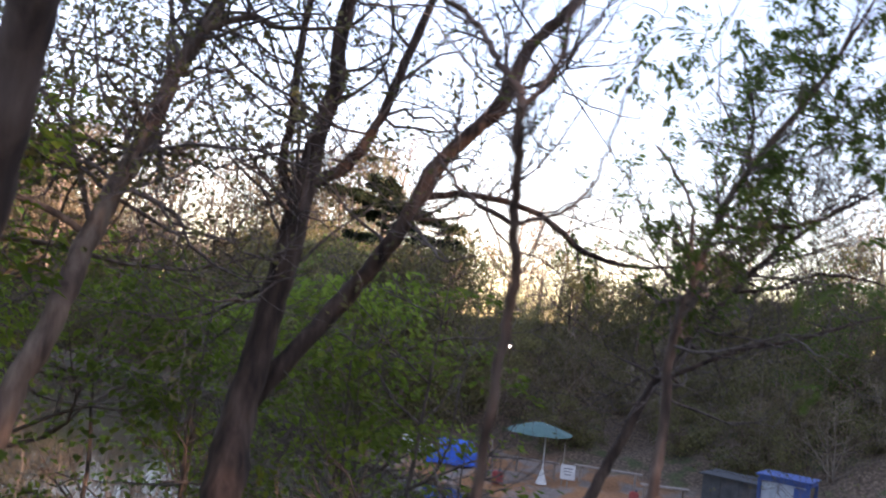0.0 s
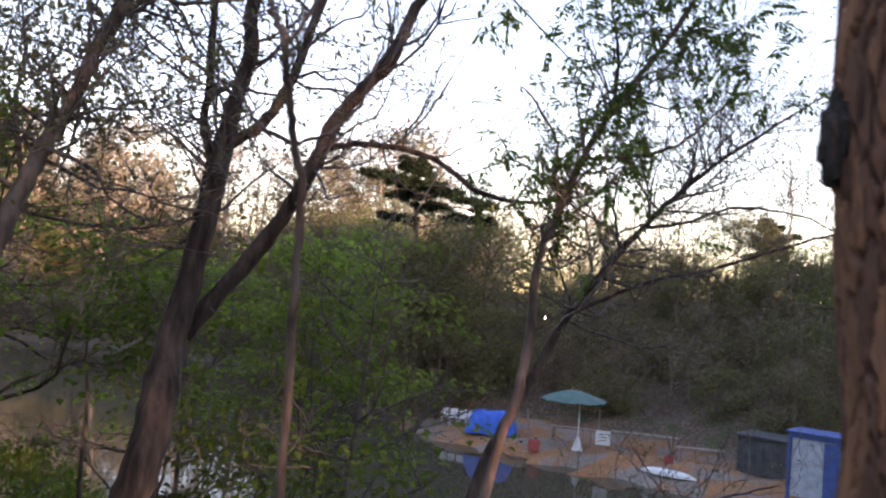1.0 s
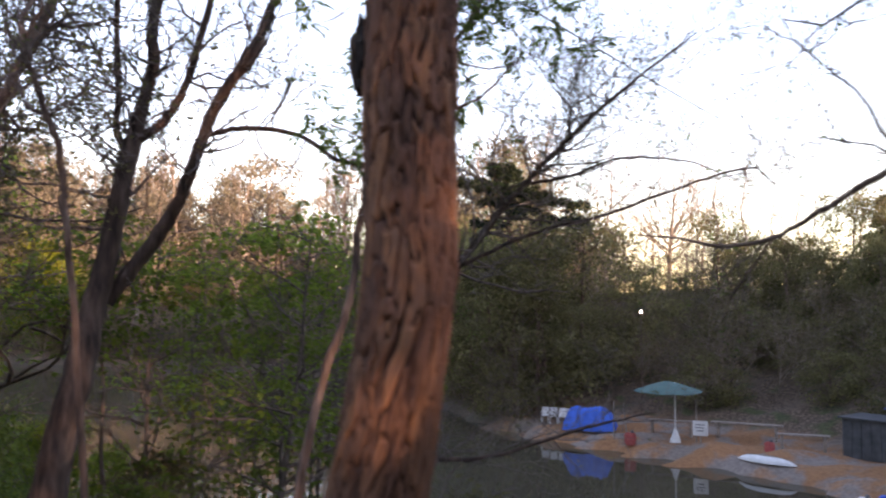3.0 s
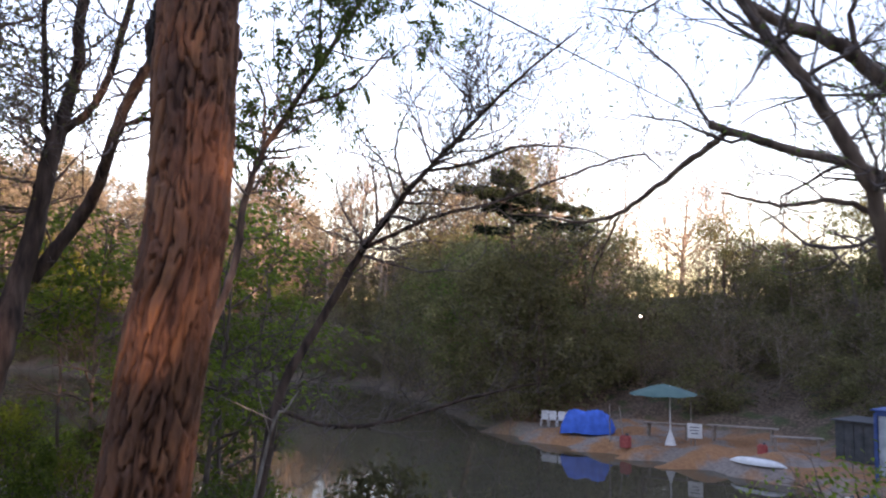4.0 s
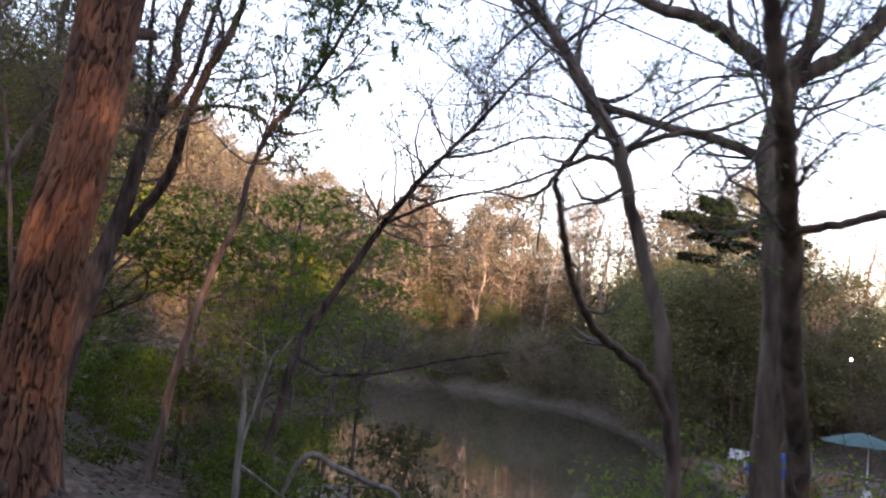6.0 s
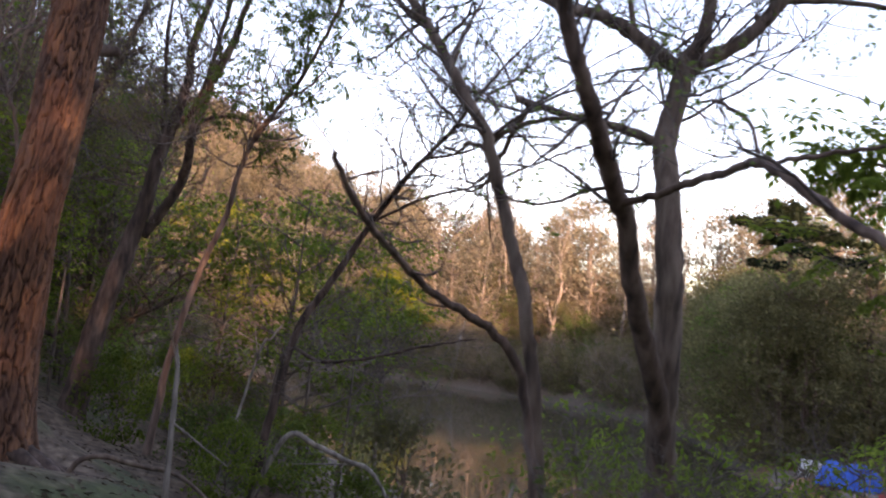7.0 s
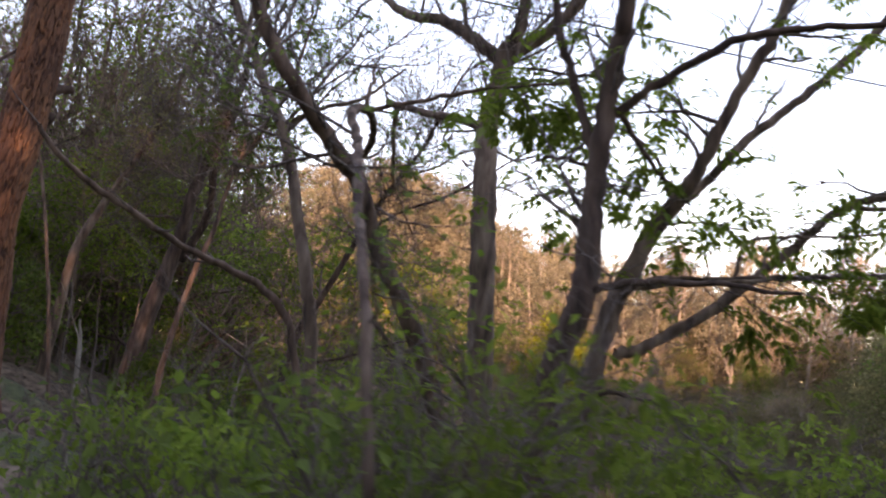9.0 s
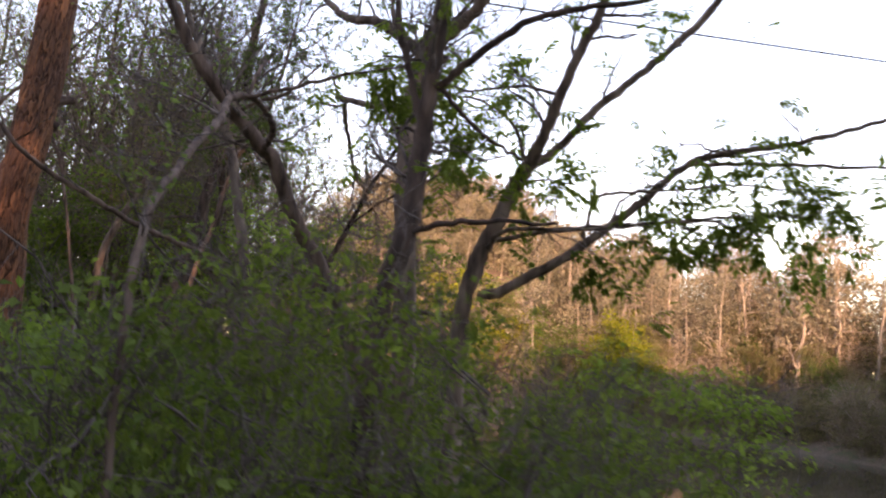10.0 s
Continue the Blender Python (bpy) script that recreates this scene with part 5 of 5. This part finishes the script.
# ---- the pine over the far shore ----
def far_pine(x, y, h, seed, pads):
    """A pine whose needles lie in flat uneven pads: across, below the top, half width, thickness."""
    rng = np.random.default_rng(seed)
    e = thing("far_pine", on_ground(x, y, 0.1), "dark pine with flat irregular pads of needles over the far shore", "tree", "far pines")
    line = smooth_line([(0, 0, 0, 0.2), (0.15, 0, h * 0.4, 0.16), (-0.12, 0.1, h * 0.75, 0.11), (-0.3, 0, h - 0.3, 0.035)], 6)
    v, q = tube(line[:, :3], line[:, 3], 8)
    part("trunk", mesh_from("trunk", v, q, BARK_DARK), e)
    across = np.array((0.9, 0.436, 0.0))
    deep = np.array((-0.436, 0.9, 0.0))
    leaves = Leaves()
    for u, below, half, thick in pads:
        mid = across * u + deep * rng.normal(0, 0.5) + (0, 0, h - below)
        foot = np.array((-0.15, 0.05, h - below - 0.25 - 0.1 * abs(u)))
        bend = (mid + foot) / 2 + (0, 0, rng.uniform(-0.2, 0.1))
        bough = smooth_line([(*foot, 0.055), (*bend, 0.04), (*(mid - (0, 0, thick * 0.6)), 0.02), (*(mid + across * half * 0.7 * (1 if u > 0 else -1) - (0, 0, thick * 0.3)), 0.008)], 4)
        bv, bq = tube(bough[:, :3], bough[:, 3], 5)
        part("bough", mesh_from("bough", bv, bq, BARK_DARK), e)
        tufts = int(22 * half + 6)
        for _ in range(tufts):
            a, r = rng.uniform(0, 6.283), math.sqrt(rng.random())
            c = mid + across * (half * r * math.cos(a)) + deep * (half * 0.7 * r * math.sin(a)) + (0, 0, rng.normal(0, thick * 0.45) - 0.2 * thick * r)
            for _ in range(70):
                d = rng.normal(0, 1, 3) * (1, 1, 0.45) + (0, 0, 0.25)
                leaves.add(c + d * 0.07 * rng.random(), d, rng.normal(0, 1, 3), rng.uniform(0.16, 0.3), 0.055)
    part("needle", leaves.mesh("needle", NEEDLE, False), e, kind="stuff")


far_pine(-12.3, 34.2, 11.3, 31, [(-0.35, 0.35, 0.7, 0.26), (-0.1, 0.75, 0.6, 0.2), (-1.95, 0.9, 0.85, 0.14), (-1.0, 1.2, 0.8, 0.16), (0.1, 1.2, 1.3, 0.24), (1.1, 1.55, 1.1, 0.2), (-0.6, 1.75, 0.9, 0.16), (0.6, 2.3, 0.9, 0.16), (2.5, 2.8, 1.3, 0.18), (3.1, 2.0, 0.55, 0.35), (2.0, 1.9, 0.6, 0.12), (-0.9, 2.9, 0.8, 0.14)])
far_pine(3.5, 50.0, 5.5, 32, [(0, 0.3, 0.5, 0.3), (-0.6, 0.8, 0.8, 0.2), (0.6, 1.1, 0.9, 0.2), (-0.4, 1.6, 1.1, 0.25), (0.9, 2.0, 1.0, 0.2), (-0.9, 2.4, 1.1, 0.2), (0.3, 2.9, 1.3, 0.25)])
far_pine(-27.0, 52.0, 6.0, 33, [(0.1, 0.3, 0.5, 0.3), (0.7, 0.9, 0.8, 0.2), (-0.6, 1.1, 0.9, 0.2), (0.3, 1.7, 1.1, 0.25), (-0.9, 2.1, 1.0, 0.2), (0.9, 2.5, 1.1, 0.2), (-0.3, 3.0, 1.3, 0.25)])


def pale_snag(x, y, h, lean):
    e = thing("dead_tree", on_ground(x, y, 0.1), "pale leaning dead tree on the far shore", "tree", "dead trees")
    line = smooth_line([(0, 0, 0, 0.12), (lean * 0.35, 0.1, h * 0.4, 0.1), (lean * 0.7, 0.1, h * 0.72, 0.08), (lean, 0.2, h, 0.03)], 6)
    v, q = tube(line[:, :3], line[:, 3], 8)
    part("trunk", mesh_from("trunk", v, q, DEAD), e)


pale_snag(-50.0, 43.9, 5.8, 1.9)
pale_snag(-49.2, 43.7, 3.9, 0.7)


# ---- fallen wood on the bank and in the pond ----
def dead_stick(rows, label, seed, mat=DEAD):
    rng = np.random.default_rng(seed)
    line = smooth_line(rows, 6)
    e = thing("fallen_branch", line[0, :3], label, "branch", "fallen branches")
    off = line[0, :3].copy()
    v, q = tube(line[:, :3] - off + rng.normal(0, 0.002, (len(line), 3)), line[:, 3], 8)
    part("stick", mesh_from("stick", v, q, mat), e)
    for _ in range(2):
        i = rng.integers(3, len(line) - 2)
        d = rng.normal(0, 1, 3) * (1, 1, 0.5) + (0, 0, 0.4)
        p = line[i, :3] - off
        v, q = tube(np.array([p, p + d * 0.15, p + d * 0.3]), (line[i, 3] * 0.5, line[i, 3] * 0.4, 0.003), 5)
        part("side_twig", mesh_from("side_twig", v, q, mat), e)


dead_stick([(1.1, 3.4, 2.5, 0.03), (1.33, 3.66, 3.28, 0.028), (1.48, 3.91, 3.23, 0.026), (1.67, 4.17, 3.11, 0.024), (1.85, 4.39, 2.99, 0.02), (2.1, 4.7, 2.3, 0.012)], "bleached fallen branch on the bank", 42)
dead_stick([(5.44, 2.78, 2.45, 0.016), (5.41, 2.85, 3.2, 0.014), (5.4, 2.88, 3.4, 0.013), (5.39, 2.92, 3.52, 0.011), (5.39, 2.97, 3.66, 0.006)], "pale dead stick standing among shrubs", 43)
dead_stick([(3.44, 1.85, 2.85, 0.022), (3.43, 1.83, 3.81, 0.018), (3.44, 1.82, 4.01, 0.015), (3.44, 1.8, 4.18, 0.007)], "pale dead stick standing by the pine", 44)
dead_stick([(7.4, 3.3, 2.2, 0.014), (7.5, 3.55, 3.38, 0.012), (7.54, 3.66, 3.29, 0.011), (7.58, 3.75, 3.2, 0.006)], "pale broken stick leaning among shrubs", 46)
dead_stick([(0.6, 3.3, 2.6, 0.016), (0.78, 3.53, 4.0, 0.014), (0.86, 3.62, 4.19, 0.012), (0.93, 3.69, 4.34, 0.006)], "pale dead stick leaning over the bank", 47)
dead_stick([(2.62, 1.35, 3.0, 0.02), (2.71, 1.51, 3.35, 0.02), (2.79, 1.89, 3.3, 0.018), (2.88, 2.2, 3.2, 0.014), (3.1, 2.6, 2.75, 0.008)], "grey-brown fallen branch at the foot of the pine", 48, BARK)


# ---- dry leaves lying on the bank ----
def leaf_litter():
    rng = np.random.default_rng(61)
    x, y = rng.uniform(-3, 12, 9000), rng.uniform(-3, 5.5, 9000)
    i, j = np.searchsorted(gx, x) - 1, np.searchsorted(gy, y) - 1
    u, w = (x - gx[i]) / (gx[i + 1] - gx[i]), (y - gy[j]) / (gy[j + 1] - gy[j])
    z = (Z[i, j] * (1 - u) + Z[i + 1, j] * u) * (1 - w) + (Z[i, j + 1] * (1 - u) + Z[i + 1, j + 1] * u) * w
    leaves = Leaves()
    for p in zip(x, y, z + 0.012):
        leaves.add(p, (*rng.normal(0, 1, 2), rng.uniform(-0.1, 0.25) - 0.2), rng.normal(0, 0.22, 3) + (0, 0.3, 1), rng.uniform(0.04, 0.1), rng.uniform(0.02, 0.045))
    tagged(new("leaf_litter", leaves.mesh("leaf_litter", DRY_LEAF)), "dry brown fallen leaves scattered over the bank", "leaves", kind="stuff")


leaf_litter()
